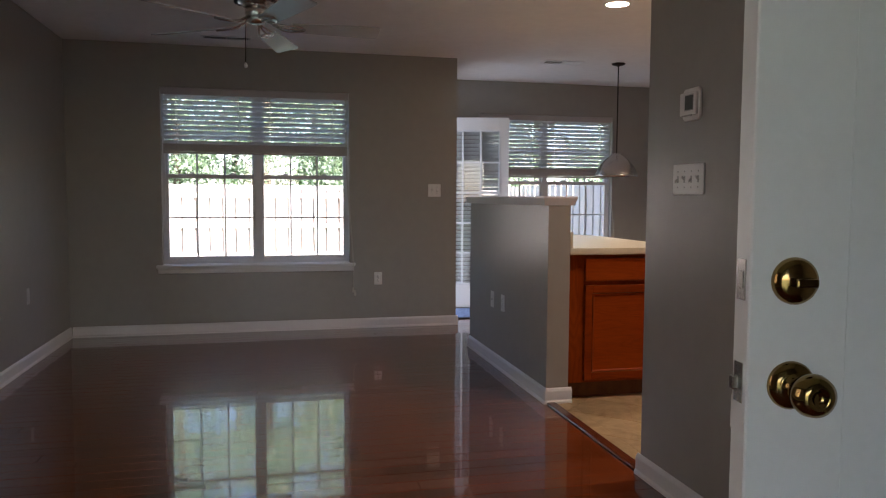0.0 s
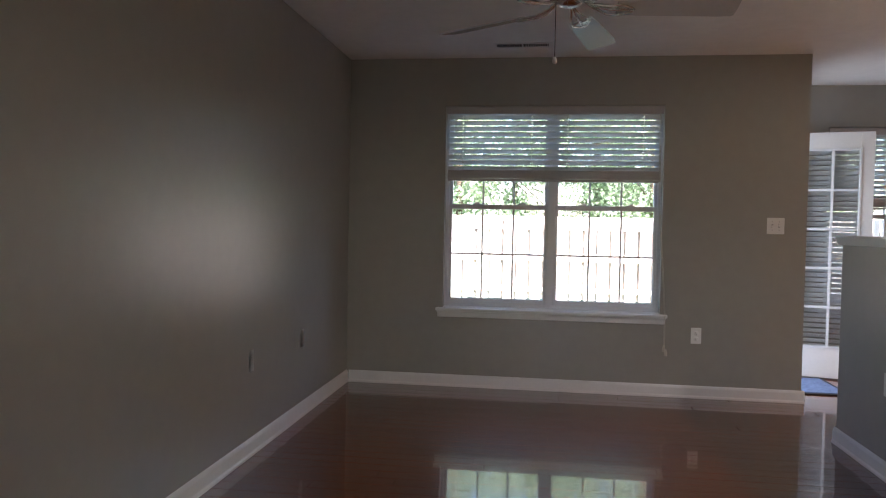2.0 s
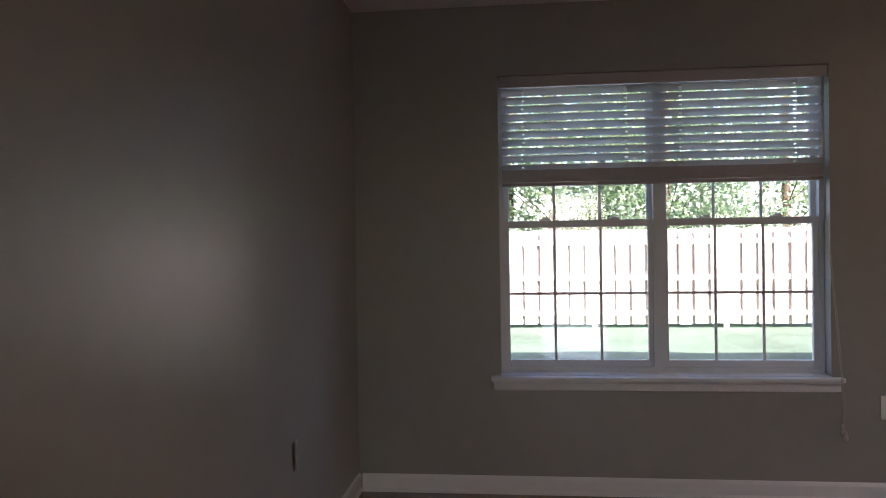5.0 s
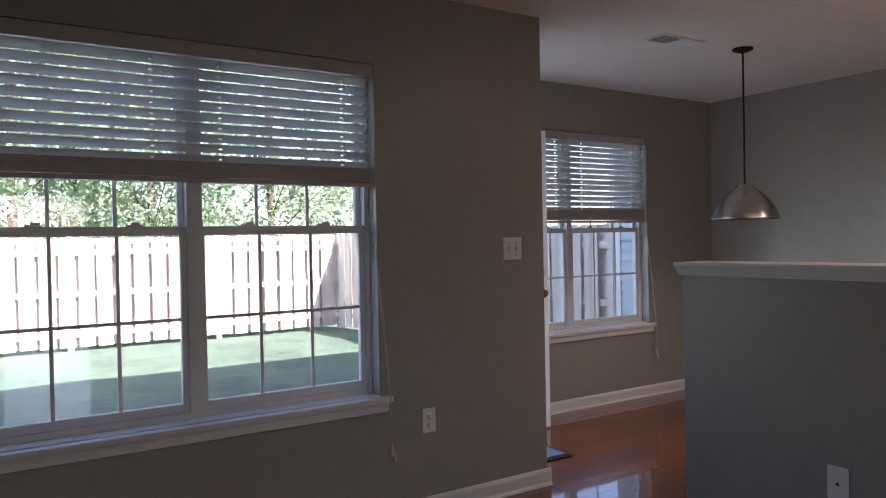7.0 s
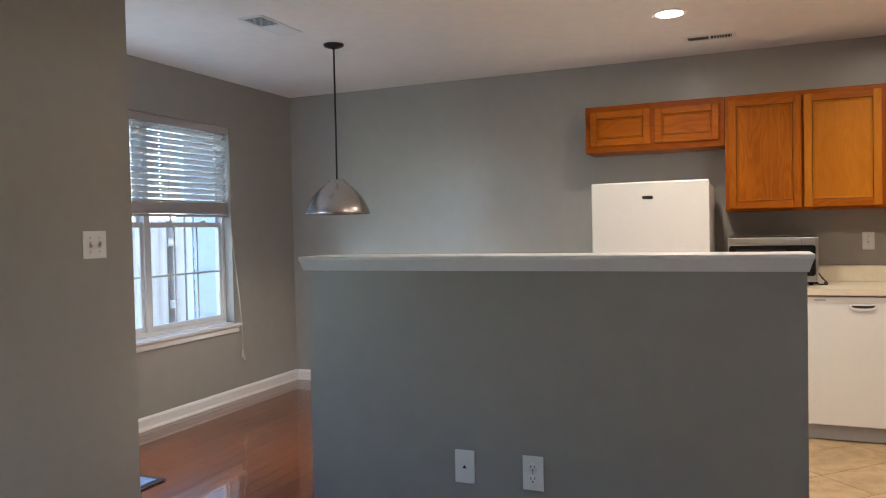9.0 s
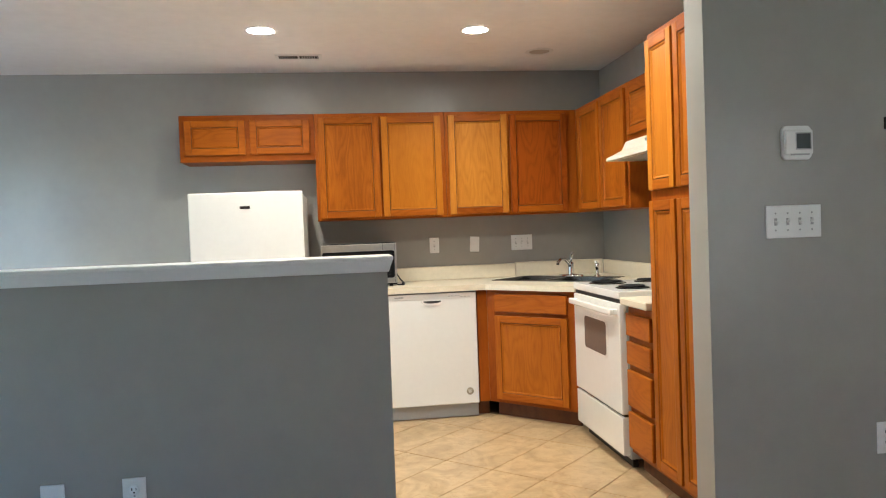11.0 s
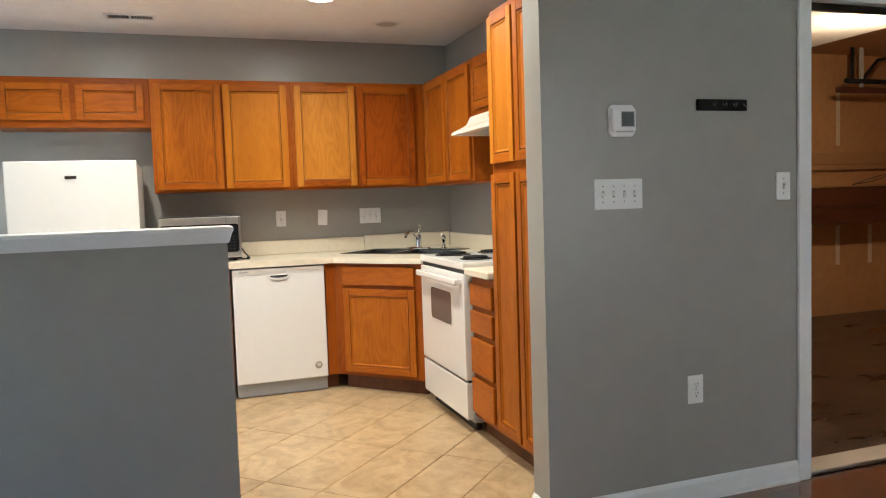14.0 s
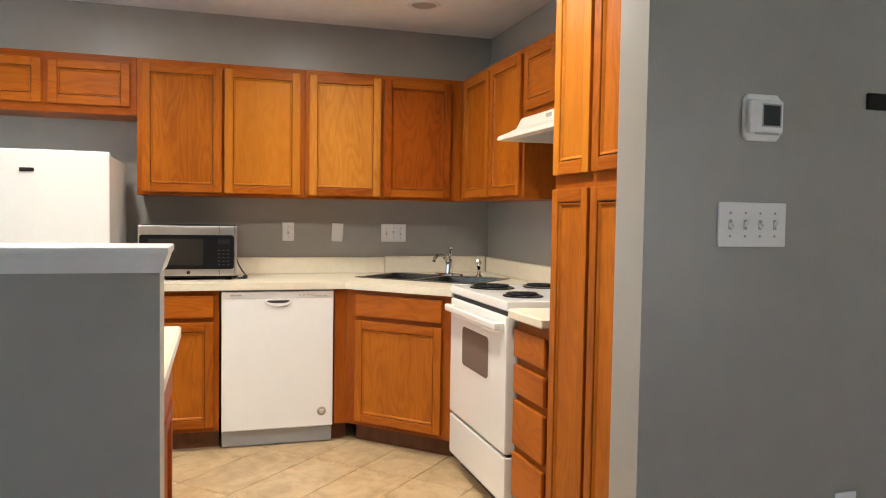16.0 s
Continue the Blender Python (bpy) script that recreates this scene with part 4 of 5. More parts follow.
# ---- cabinets ----
def cab_door(parent, w, h, x, y, z, name="door", slab=False, swing=0.0, tone=None):
    """A frame-and-panel door in the local x-z plane facing -y, its lower corner at x, z. swing: degrees open, hinged at x."""
    bm = bmesh.new()
    s = 0.046
    if slab:
        box(bm, 0, w, -0.019, 0, 0, h, 0.006, 2)
    else:
        for q in ((0, s, 0, h), (w - s, w, 0, h)):
            box(bm, q[0], q[1], -0.019, 0, q[2], q[3], 0.0045, 2)
        stiles = set(bm.faces)
        for q in ((s, w - s, 0, s), (s, w - s, h - s, h)):
            box(bm, q[0], q[1], -0.0187, 0, q[2], q[3], 0.004, 2)
        for f in bm.faces:
            if f not in stiles:
                f.material_index = 1
    upright = tone or OAK
    rail = OAK_RED_H if tone is OAK_RED else OAK_H
    me = mesh_of(name, bm, rail if slab or w > h else upright)
    me.materials.append(rail)
    d = new(name, me)
    d.parent = parent
    d.location, d.rotation_euler = (x, y, z), (0, 0, radians(-swing))
    if not slab:
        bm = bmesh.new()
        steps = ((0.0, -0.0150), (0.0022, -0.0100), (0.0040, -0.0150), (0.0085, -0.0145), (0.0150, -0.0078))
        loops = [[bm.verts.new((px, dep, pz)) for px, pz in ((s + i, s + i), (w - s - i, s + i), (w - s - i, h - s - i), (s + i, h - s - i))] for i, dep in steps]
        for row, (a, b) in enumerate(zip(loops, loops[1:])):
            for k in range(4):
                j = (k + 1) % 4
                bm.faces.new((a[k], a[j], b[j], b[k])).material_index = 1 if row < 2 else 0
        bm.faces.new(loops[-1])
        back = [bm.verts.new((q.co.x, -0.003, q.co.z)) for q in loops[0]]
        bm.faces.new(back[::-1])
        for k in range(4):
            j = (k + 1) % 4
            bm.faces.new((loops[0][k], back[k], back[j], loops[0][j]))
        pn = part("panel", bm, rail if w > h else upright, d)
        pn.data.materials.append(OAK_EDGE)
    return d


def cabinet(name, label, place, turn, w, d, z0, z1, fronts, toe=0.0, group="kitchen cabinets", body=None):
    """A cabinet whose face is the local x-z plane at y=0, its body behind. fronts: (kind, x, z, width, height[, swing])."""
    c = thing(name, label, "kitchen cabinet", (place[0], place[1], 0 if toe else z0), turn, group)
    base = 0 if toe else z0
    bm = bmesh.new()
    box(bm, 0, w, 0.0, d, z0 - base, z1 - base, 0.0015)
    part("body", bm, body or (OAK_BODY if z1 - z0 > 0.5 * w else OAK_BODY_H), c)
    if toe:
        bpart("toe_kick", (0.0, w, 0.06, 0.075, 0.001, z0 - base), OAK_TOE_SHADE, c)
    for f in fronts:
        kind, x, z, fw, fh = f[:5]
        cab_door(c, fw, fh, x, -0.0015, z - base, "drawer_front" if kind == "drawer" else "door", kind == "drawer", f[5] if len(f) > 5 else 0.0, f[6] if len(f) > 6 else None)
    return c


EF, SF = 5.99, 2.72
UZ0, UZ1 = 1.368, 2.118
# east uppers face -x: local x runs towards -y
cabinet("wall_cabinet", "honey oak two-door wall cabinet above the microwave", (EF, 4.605), 270, 0.915, 0.30, UZ0, UZ1,
        [("door", 0.022, 1.385, 0.424, 0.705), ("door", 0.462, 1.385, 0.424, 0.705, 0, OAK_GOLD)])
cabinet("wall_cabinet", "honey oak wall cabinet with one door slightly ajar", (EF, 3.688), 270, 0.968, 0.30, UZ0, UZ1,
        [("door", 0.022, 1.385, 0.424, 0.705, 3.5, OAK_PALE), ("door", 0.470, 1.385, 0.424, 0.705, 0, OAK_BROWN)])
cabinet("wall_cabinet", "short honey oak two-door cabinet above the refrigerator", (EF, 5.515), 270, 0.908, 0.30, 1.80, UZ1,
        [("door", 0.035, 1.845, 0.405, 0.235), ("door", 0.470, 1.845, 0.405, 0.235)])
# south uppers face +y: local x runs towards -x
cabinet("wall_cabinet", "honey oak two-door wall cabinet beside the range hood", (EF, SF), 180, 0.995, 0.298, UZ0, UZ1,
        [("door", 0.085, 1.385, 0.43, 0.705), ("door", 0.540, 1.385, 0.43, 0.705)])
cabinet("wall_cabinet", "short honey oak cabinet above the range hood", (4.993, SF), 180, 0.765, 0.298, 1.765, UZ1,
        [("door", 0.022, 1.80, 0.352, 0.285), ("door", 0.388, 1.80, 0.352, 0.285)])
cabinet("pantry_cabinet", "tall honey oak pantry cabinet with four doors", (4.045, 3.0), 180, 0.712, 0.578, 0.10, 2.145,
        [("door", 0.014, 0.125, 0.265, 1.250), ("door", 0.300, 0.125, 0.265, 1.250), ("door", 0.014, 1.425, 0.265, 0.69, 0, OAK_GOLD), ("door", 0.300, 1.425, 0.265, 0.69)], toe=1)
cabinet("drawer_cabinet", "honey oak cabinet with four drawers beside the stove", (4.372, 3.0), 180, 0.325, 0.578, 0.10, 0.86,
        [("drawer", 0.008, 0.705, 0.292, 0.115), ("drawer", 0.008, 0.560, 0.292, 0.115), ("drawer", 0.008, 0.345, 0.292, 0.185), ("drawer", 0.008, 0.130, 0.292, 0.185)], toe=1)
cabinet("base_cabinet", "honey oak base cabinet below the microwave", (5.68, 4.605), 270, 0.435, 0.60, 0.10, 0.86,
        [("drawer", 0.022, 0.715, 0.385, 0.118), ("door", 0.022, 0.125, 0.385, 0.565)], toe=1)
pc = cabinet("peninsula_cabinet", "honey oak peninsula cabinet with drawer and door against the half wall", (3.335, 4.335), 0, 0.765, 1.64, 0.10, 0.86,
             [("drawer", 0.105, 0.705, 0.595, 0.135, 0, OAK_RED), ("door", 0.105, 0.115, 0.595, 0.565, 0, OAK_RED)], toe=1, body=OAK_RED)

DA, DB = (5.68, 3.485), (5.19, 3.005)
dl = math.hypot(DA[0] - DB[0], DA[1] - DB[1])
dang = math.degrees(math.atan2(DB[1] - DA[1], DB[0] - DA[0]))
cc = thing("corner_sink_cabinet", "honey oak diagonal corner sink cabinet", "kitchen cabinet", (DA[0], DA[1], 0), dang, "kitchen cabinets")
bpart("face_frame", (0, dl, 0.0, 0.03, 0.10, 0.86), OAK_BODY, cc, 0.001)
bpart("toe_kick", (0.03, dl - 0.03, 0.06, 0.075, 0.001, 0.10), OAK_TOE_SHADE, cc)
cab_door(cc, dl - 0.14, 0.12, 0.07, -0.0015, 0.715, "drawer_front", True)
cab_door(cc, dl - 0.14, 0.565, 0.07, -0.0015, 0.125, "door")
fl = thing("cabinet_filler", "honey oak filler stile between dishwasher and corner cabinet", "kitchen cabinet", (5.68, 3.555, 0), 270)
bpart("stile", (0.002, 0.07, 0.0, 0.03, 0.10, 0.86), OAK_BODY, fl, 0.001)
bpart("toe_kick", (0.0, 0.075, 0.06, 0.075, 0.001, 0.10), OAK_TOE_SHADE, fl)


# ---- counters ----
def slab_top(bm, outer, inner, z0, z1):
    """A worktop from an outline, with an opening for the sink if inner is given."""
    loops = []
    for ring in (outer, inner) if inner else (outer,):
        loops.append([bm.verts.new((x, y, z1)) for x, y in ring])
    edges = []
    for ring in loops:
        for i in range(len(ring)):
            edges.append(bm.edges.new((ring[i], ring[(i + 1) % len(ring)])))
    top = bmesh.ops.triangle_fill(bm, use_beauty=True, use_dissolve=False, edges=edges)["geom"]
    faces = [f for f in top if isinstance(f, bmesh.types.BMFace)]
    res = bmesh.ops.extrude_face_region(bm, geom=faces)["geom"]
    for q in res:
        if isinstance(q, bmesh.types.BMVert):
            q.co.z = z0


SC, SLONG, SSHORT = Vector((5.845, 2.935)), 0.40, 0.265
ux, uy = Vector((math.sqrt(0.5), math.sqrt(0.5))), Vector((math.sqrt(0.5), -math.sqrt(0.5)))
hole = [tuple(SC + ux * a + uy * b) for a, b in ((-0.375, -0.225), (0.375, -0.225), (0.375, 0.17), (-0.375, 0.17))]
ct = thing("countertop", "cream laminate countertop wrapping the corner with a low backsplash", "countertop")
bm = bmesh.new()
slab_top(bm, [(XE - 0.001, 4.615), (5.645, 4.615), (5.645, 3.50), (5.165, 3.03), (5.165, YS + 0.001), (XE - 0.001, YS + 0.001)], hole, 0.862, 0.90)
part("worktop", bm, COUNTER, ct)
bpart("backsplash", (XE - 0.021, XE - 0.001, 3.14, 4.615, 0.90, 1.003), COUNTER, ct, 0.004)
bpart("backsplash", (XE - 0.024, XE - 0.001, YS + 0.024, 3.138, 0.90, 1.010), COUNTER, ct, 0.004)
bpart("backsplash", (5.165, XE - 0.025, YS + 0.001, YS + 0.022, 0.90, 1.005), COUNTER, ct, 0.004)
bpart("backsplash", (4.374, 5.163, YS + 0.0005, YS + 0.005, 0.93, 1.005), COUNTER, ct)
c2 = thing("countertop", "short cream laminate countertop between stove and pantry", "countertop")
bpart("worktop", (4.048, 4.374, YS + 0.001, 3.045, 0.862, 0.90), COUNTER, c2, 0.006)
bpart("backsplash", (4.048, 4.374, YS + 0.001, YS + 0.022, 0.90, 1.0), COUNTER, c2, 0.004)
c3 = thing("countertop", "cream laminate peninsula top with one clipped corner beside the half wall", "countertop")
bm = bmesh.new()
prism(bm, [(XT2 + 0.001, HW0), (4.13, HW0), (4.13, 5.72), (3.90, 6.03), (XT2 + 0.001, 6.03)], 0.862, 0.90)
bmesh.ops.bevel(bm, geom=[e for e in bm.edges if e.calc_length() > 0.1], offset=0.005, segments=2, affect="EDGES")
part("worktop", bm, COUNTER, c3)
bpart("backsplash", (XT2 + 0.001, XT2 + 0.021, HW0 + 0.004, HW1, 0.901, 0.995), COUNTER, c3, 0.003)

sk = thing("kitchen_sink", "stainless steel double-bowl sink set in the corner counter", "sink", (SC.x, SC.y, 0.90), 45)
bm = bmesh.new()
X, Y = SLONG, SSHORT
rim = 0.0045
# local x along the long side, local -y towards the corner
box(bm, -X, X, 0.215, 0.245, 0.0, rim, 0.001)
box(bm, -X, X, -0.245, -0.165, 0.0, rim, 0.001)
box(bm, -X, -0.365, -0.165, 0.215, 0.0, rim, 0.001)
box(bm, 0.365, X, -0.165, 0.215, 0.0, rim, 0.001)
box(bm, -0.015, 0.015, -0.165, 0.215, 0.0, rim, 0.001)
part("rim", bm, SINKSTEEL, sk)
for a, b in ((-0.365, -0.015), (0.015, 0.365)):
    bm = bmesh.new()
    t = [bm.verts.new((x, y, 0.001)) for x, y in ((a, -0.165), (b, -0.165), (b, 0.215), (a, 0.215))]
    u = [bm.verts.new((x, y, -0.16)) for x, y in ((a + 0.025, -0.14), (b - 0.025, -0.14), (b - 0.025, 0.19), (a + 0.025, 0.19))]
    for k in range(4):
        j = (k + 1) % 4
        bm.faces.new((t[k], t[j], u[j], u[k]))
    bm.faces.new(u)
    bowl = part("bowl", bm, SINKSTEEL, sk)
    bm = bmesh.new()
    lathe(bm, [(0, 0.003), (0.03, 0.004), (0.042, 0.001)], 20, Matrix.Translation(((a + b) / 2, 0.03, -0.1595)))
    part("drain", bm, CHROME, bowl)

fc = thing("kitchen_faucet", "chrome single-lever faucet at the back of the sink", "faucet", (SC.x + uy.x * 0.205, SC.y + uy.y * 0.205, 0.9045), 45)
bm = bmesh.new()
lathe(bm, [(0, 0.014), (0.028, 0.012), (0.030, 0.0)], 24)
bmesh.ops.scale(bm, vec=(3.4, 1.0, 1.0), verts=bm.verts)
part("deck_plate", bm, CHROME, fc)
bm = bmesh.new()
lathe(bm, [(0.026, 0.010), (0.023, 0.03), (0.022, 0.085), (0.020, 0.10), (0, 0.104)], 24)
tube(bm, [(0, 0.0, 0.06), (0, 0.04, 0.10), (0, 0.09, 0.128), (0, 0.15, 0.130), (0, 0.19, 0.112), (0, 0.195, 0.095)], 0.011, 12)
part("body", bm, CHROME, fc)
bm = bmesh.new()
tube(bm, [(0, 0.0, 0.098), (0, -0.012, 0.13), (-0.01, -0.006, 0.158), (-0.02, 0.012, 0.172)], 0.009, 10)
part("lever", bm, CHROME, fc)
sp = thing("sink_sprayer", "small chrome side sprayer beside the faucet", "sprayer", (SC.x + uy.x * 0.205 - ux.x * 0.21, SC.y + uy.y * 0.205 - ux.y * 0.21, 0.9045), 45)
bm = bmesh.new()
lathe(bm, [(0.024, 0), (0.022, 0.008), (0.012, 0.015), (0.011, 0.05), (0.015, 0.062), (0.016, 0.085), (0.010, 0.098), (0, 0.10)], 18)
part("base", bm, CHROME, sp)
bm = bmesh.new()
tube(bm, [(0, 0, 0.085), (0, 0.012, 0.100), (0, 0.028, 0.106)], 0.009, 10)
part("nozzle", bm, CHROME, sp)

# ---- appliances ----
dw = thing("dishwasher", "white built-in dishwasher between oak base cabinets", "dishwasher", (5.662, 4.162, 0.0), 270)
bpart("door", (0.004, 0.600, 0.0, 0.05, 0.096, 0.852), ENAMEL, dw, 0.005)
bm = bmesh.new()
box(bm, 0.006, 0.598, -0.0022, 0.003, 0.815, 0.850, 0.001)
pan = part("control_panel", bm, ENAMEL, dw)
UPRIGHT = Matrix.Rotation(radians(90), 4, "X")


def bowl_shape(x, z, half, drop, n=16):
    return [(x + half * math.cos(math.pi + math.pi * k / n), z + drop * abs(math.sin(math.pi * k / n)) ** 0.7 * -1) for k in range(n + 1)]


bm = bmesh.new()
prism(bm, bowl_shape(0.300, 0.806, 0.072, 0.036), -0.001, 0.008)
bmesh.ops.transform(bm, matrix=UPRIGHT, verts=bm.verts)
bmesh.ops.bevel(bm, geom=list(bm.edges), offset=0.002, segments=1, affect="EDGES")
part("handle", bm, ENAMEL, dw)
bm = bmesh.new()
prism(bm, bowl_shape(0.300, 0.804, 0.060, 0.017), 0.006, 0.0086)
bmesh.ops.transform(bm, matrix=UPRIGHT, verts=bm.verts)
part("handle_recess", bm, DARK, dw)
bm = bmesh.new()
for k in range(4):
    box(bm, 0.408 + k * 0.022, 0.422 + k * 0.022, -0.0030, -0.0024, 0.828, 0.833)
for k in range(3):
    box(bm, 0.490 + k * 0.026, 0.508 + k * 0.026, -0.0030, -0.0024, 0.822, 0.827)
box(bm, 0.048, 0.108, -0.0030, -0.0024, 0.828, 0.838)
part("panel_marks", bm, GREYMETAL, dw)["kind"] = "stuff"
bpart("kick_panel", (0.008, 0.598, 0.035, 0.05, 0.004, 0.094), mat("pale_grey_metal", (0.36, 0.38, 0.40), 0.35, 0.3, var=0.03, scale=5), dw, 0.001)
bpart("tub", (0.006, 0.598, 0.05, 0.58, 0.02, 0.855), GREYMETAL, dw)
bm = bmesh.new()
lathe(bm, [(0, 0.0012), (0.024, 0.0012), (0.025, 0)], 24, Matrix.Translation((0.538, 0, 0.180)) @ Matrix.Rotation(radians(90), 4, "X"))
stk = part("sticker", bm, mat("grey_gold_sticker", (0.33, 0.29, 0.22), 0.4, var=0.3, scale=60), dw, "round grey sticker")
bm = bmesh.new()
for k in range(3):
    box(bm, 0.526, 0.550, -0.0018, -0.0013, 0.172 + 0.007 * k, 0.175 + 0.007 * k)
part("print_lines", bm, PLASTIC, stk)["kind"] = "stuff"

SX0, SX1, SFY = 4.388, 5.150, 3.030
st = thing("electric_stove", "white freestanding electric coil stove between counters", "stove", (SX1, SFY, 0.0), 180)
SW = SX1 - SX0
bpart("side_body", (0.002, SW - 0.002, 0.03, 0.60, 0.05, 0.885), GREYMETAL, st, 0.002)
bm = bmesh.new()
box(bm, 0.0, SW, -0.012, 0.605, 0.885, 0.925, 0.006, 2)
part("cooktop", bm, ENAMEL, st)
bm = bmesh.new()
box(bm, 0.004, SW - 0.004, -0.012, 0.03, 0.285, 0.862, 0.008, 2)
od = part("oven_door", bm, ENAMEL, st)
def round_panel(bm, x0, x1, z0, z1, r, y0, y1):
    """An upright panel with round corners, from y0 to y1."""
    p = []
    for cx, cz, a0 in ((x1 - r, z0 + r, -90), (x1 - r, z1 - r, 0), (x0 + r, z1 - r, 90), (x0 + r, z0 + r, 180)):
        p += [(cx + r * math.cos(radians(a0 + 15 * k)), cz + r * math.sin(radians(a0 + 15 * k))) for k in range(7)]
    prism(bm, p, -y1, -y0)
    bmesh.ops.transform(bm, matrix=Matrix.Rotation(radians(90), 4, "X"), verts=bm.verts)


bm = bmesh.new()
round_panel(bm, 0.190, 0.575, 0.545, 0.760, 0.035, -0.0145, -0.0110)
part("window_bezel", bm, ENAMEL, od)
bm = bmesh.new()
round_panel(bm, 0.205, 0.560, 0.560, 0.745, 0.026, -0.0160, -0.0140)
part("oven_window", bm, mat("oven_glass", (0.12, 0.11, 0.10), 0.16, var=0.1, scale=60), od, "grey tinted oven window")
bm = bmesh.new()
box(bm, 0.03, SW - 0.03, -0.055, -0.030, 0.800, 0.835, 0.010, 3)
box(bm, 0.03, 0.07, -0.032, -0.010, 0.802, 0.833, 0.003)
box(bm, SW - 0.07, SW - 0.03, -0.032, -0.010, 0.802, 0.833, 0.003)
part("handle", bm, ENAMEL, od)
bm = bmesh.new()
box(bm, 0.004, SW - 0.004, -0.010, 0.03, 0.070, 0.272, 0.008, 2)
part("storage_drawer", bm, ENAMEL, st)
bpart("gap", (0.010, SW - 0.010, 0.004, 0.03, 0.272, 0.285), DARK, st)
bpart("upper_gap", (0.010, SW - 0.010, 0.002, 0.03, 0.862, 0.885), DARK, st)
bpart("plinth", (0.03, SW - 0.03, 0.05, 0.08, 0.001, 0.06), DARK, st)
for x, y, r in ((0.19, 0.14, 0.095), (0.57, 0.14, 0.075), (0.19, 0.40, 0.075), (0.57, 0.40, 0.095)):
    bm = bmesh.new()
    lathe(bm, [(0, -0.004 + 0.926), (r * 0.5, 0.9265), (r, 0.929), (r + 0.012, 0.931), (r + 0.016, 0.927)], 32, Matrix.Translation((x, y, 0)))
    bnr = part("drip_bowl", bm, GLOSSBLACK, st, "black burner bowl")
    bm = bmesh.new()
    turns, nn = (4, 72)
    pts = [(x + (0.012 + (r - 0.012) * k / nn) * math.cos(turns * math.tau * k / nn), y + (0.012 + (r - 0.012) * k / nn) * math.sin(turns * math.tau * k / nn), 0.937) for k in range(nn + 1)]
    tube(bm, pts, 0.0052, 6)
    part("coil", bm, BLACK, bnr, "black spiral burner coil")

hd = thing("range_hood", "cream-white range hood under the short oak cabinet", "range hood", (4.990, SF, 1.765), 180)
bm = bmesh.new()
w = 0.757
prof = [(0.298, 0.0), (-0.02, 0.0), (-0.045, -0.055), (-0.145, -0.098), (-0.148, -0.118), (0.298, -0.118)]
a = [bm.verts.new((0.0, y, z - 0.001)) for y, z in prof]
b = [bm.verts.new((w, y, z - 0.001)) for y, z in prof]
bm.faces.new(a)
bm.faces.new(b[::-1])
for i in range(len(prof)):
    j = (i + 1) % len(prof)
    bm.faces.new((a[i], b[i], b[j], a[j]))
bmesh.ops.bevel(bm, geom=list(bm.edges), offset=0.003, segments=1, affect="EDGES")
part("canopy", bm, mat("cream_enamel", (0.72, 0.68, 0.58), 0.35, var=0.02, scale=5), hd)
bm = bmesh.new()
for k in range(5):
    box(bm, 0.32 + 0.012 * k, 0.326 + 0.012 * k, -0.037, -0.034, -0.040, -0.018)
sl = part("switch_vents", bm, GREYMETAL, hd)
bpart("filter", (0.06, 0.70, -0.10, 0.24, -0.1215, -0.1195), GREYMETAL, hd)

fg = thing("refrigerator", "white top-freezer refrigerator beside the oak cabinets", "refrigerator", (5.45, 5.372, 0.0), 270)
FW = 0.695
bpart("cabinet_body", (0.004, FW - 0.004, 0.065, 0.72, 0.03, 1.545), ENAMEL, fg, 0.006)
bm = bmesh.new()
box(bm, 0, FW, 0, 0.06, 1.06, 1.557, 0.010, 3)
part("freezer_door", bm, ENAMEL, fg)
bm = bmesh.new()
box(bm, 0, FW, 0, 0.06, 0.09, 1.05, 0.010, 3)
part("fridge_door", bm, ENAMEL, fg)
bpart("badge", (0.310, 0.372, -0.003, 0.0, 1.452, 1.470), BRONZE, fg, 0.002)
bpart("toe_grille", (0.01, FW - 0.01, 0.03, 0.06, 0.006, 0.08), GREYMETAL, fg)

mw = thing("microwave_oven", "stainless steel and black microwave oven on the counter", "microwave", (5.86, 4.590, 0.90), 270)
MW = 0.515
bpart("casing", (0.0, MW, 0.012, 0.36, 0.012, 0.303), BLACK, mw, 0.006)
bm = bmesh.new()
box(bm, 0.0, MW, -0.010, 0.012, 0.024, 0.300, 0.006, 2)
ff = part("front_frame", bm, STEEL, mw)
bm = bmesh.new()
for q in ((0.4195, 0.4215, -0.0106, -0.0100, 0.254, 0.296), (0.4195, 0.4215, -0.0106, -0.0100, 0.028, 0.058), (MW - 0.0145, MW - 0.0130, -0.0106, -0.0100, 0.028, 0.296)):
    box(bm, *q)
part("door_seam", bm, DARK, ff)["kind"] = "stuff"
bm = bmesh.new()
round_panel(bm, 0.007, 0.499, 0.061, 0.250, 0.016, -0.0125, -0.0100)
md = part("door", bm, GLOSSBLACK, mw, "gloss black door and control panel")
mwin = mat("oven_mesh_window", (0.014, 0.012, 0.011), 0.25, var=0.25, scale=200)
bm = bmesh.new()
round_panel(bm, 0.050, 0.336, 0.084, 0.228, 0.006, -0.0134, -0.0124)
part("window", bm, mwin, md)
bm = bmesh.new()
for row in range(5):
    for col in range(3):
        box(bm, 0.412 + col * 0.024, 0.426 + col * 0.024, -0.0130, -0.0124, 0.082 + row * 0.020, 0.088 + row * 0.020)
part("keypad", bm, mat("dark_keypad", (0.012, 0.012, 0.012), 0.5, var=0.3, scale=80), md)["kind"] = "stuff"
bpart("clock_display", (0.412, 0.478, -0.0131, -0.0124, 0.200, 0.228), BLACK, md)
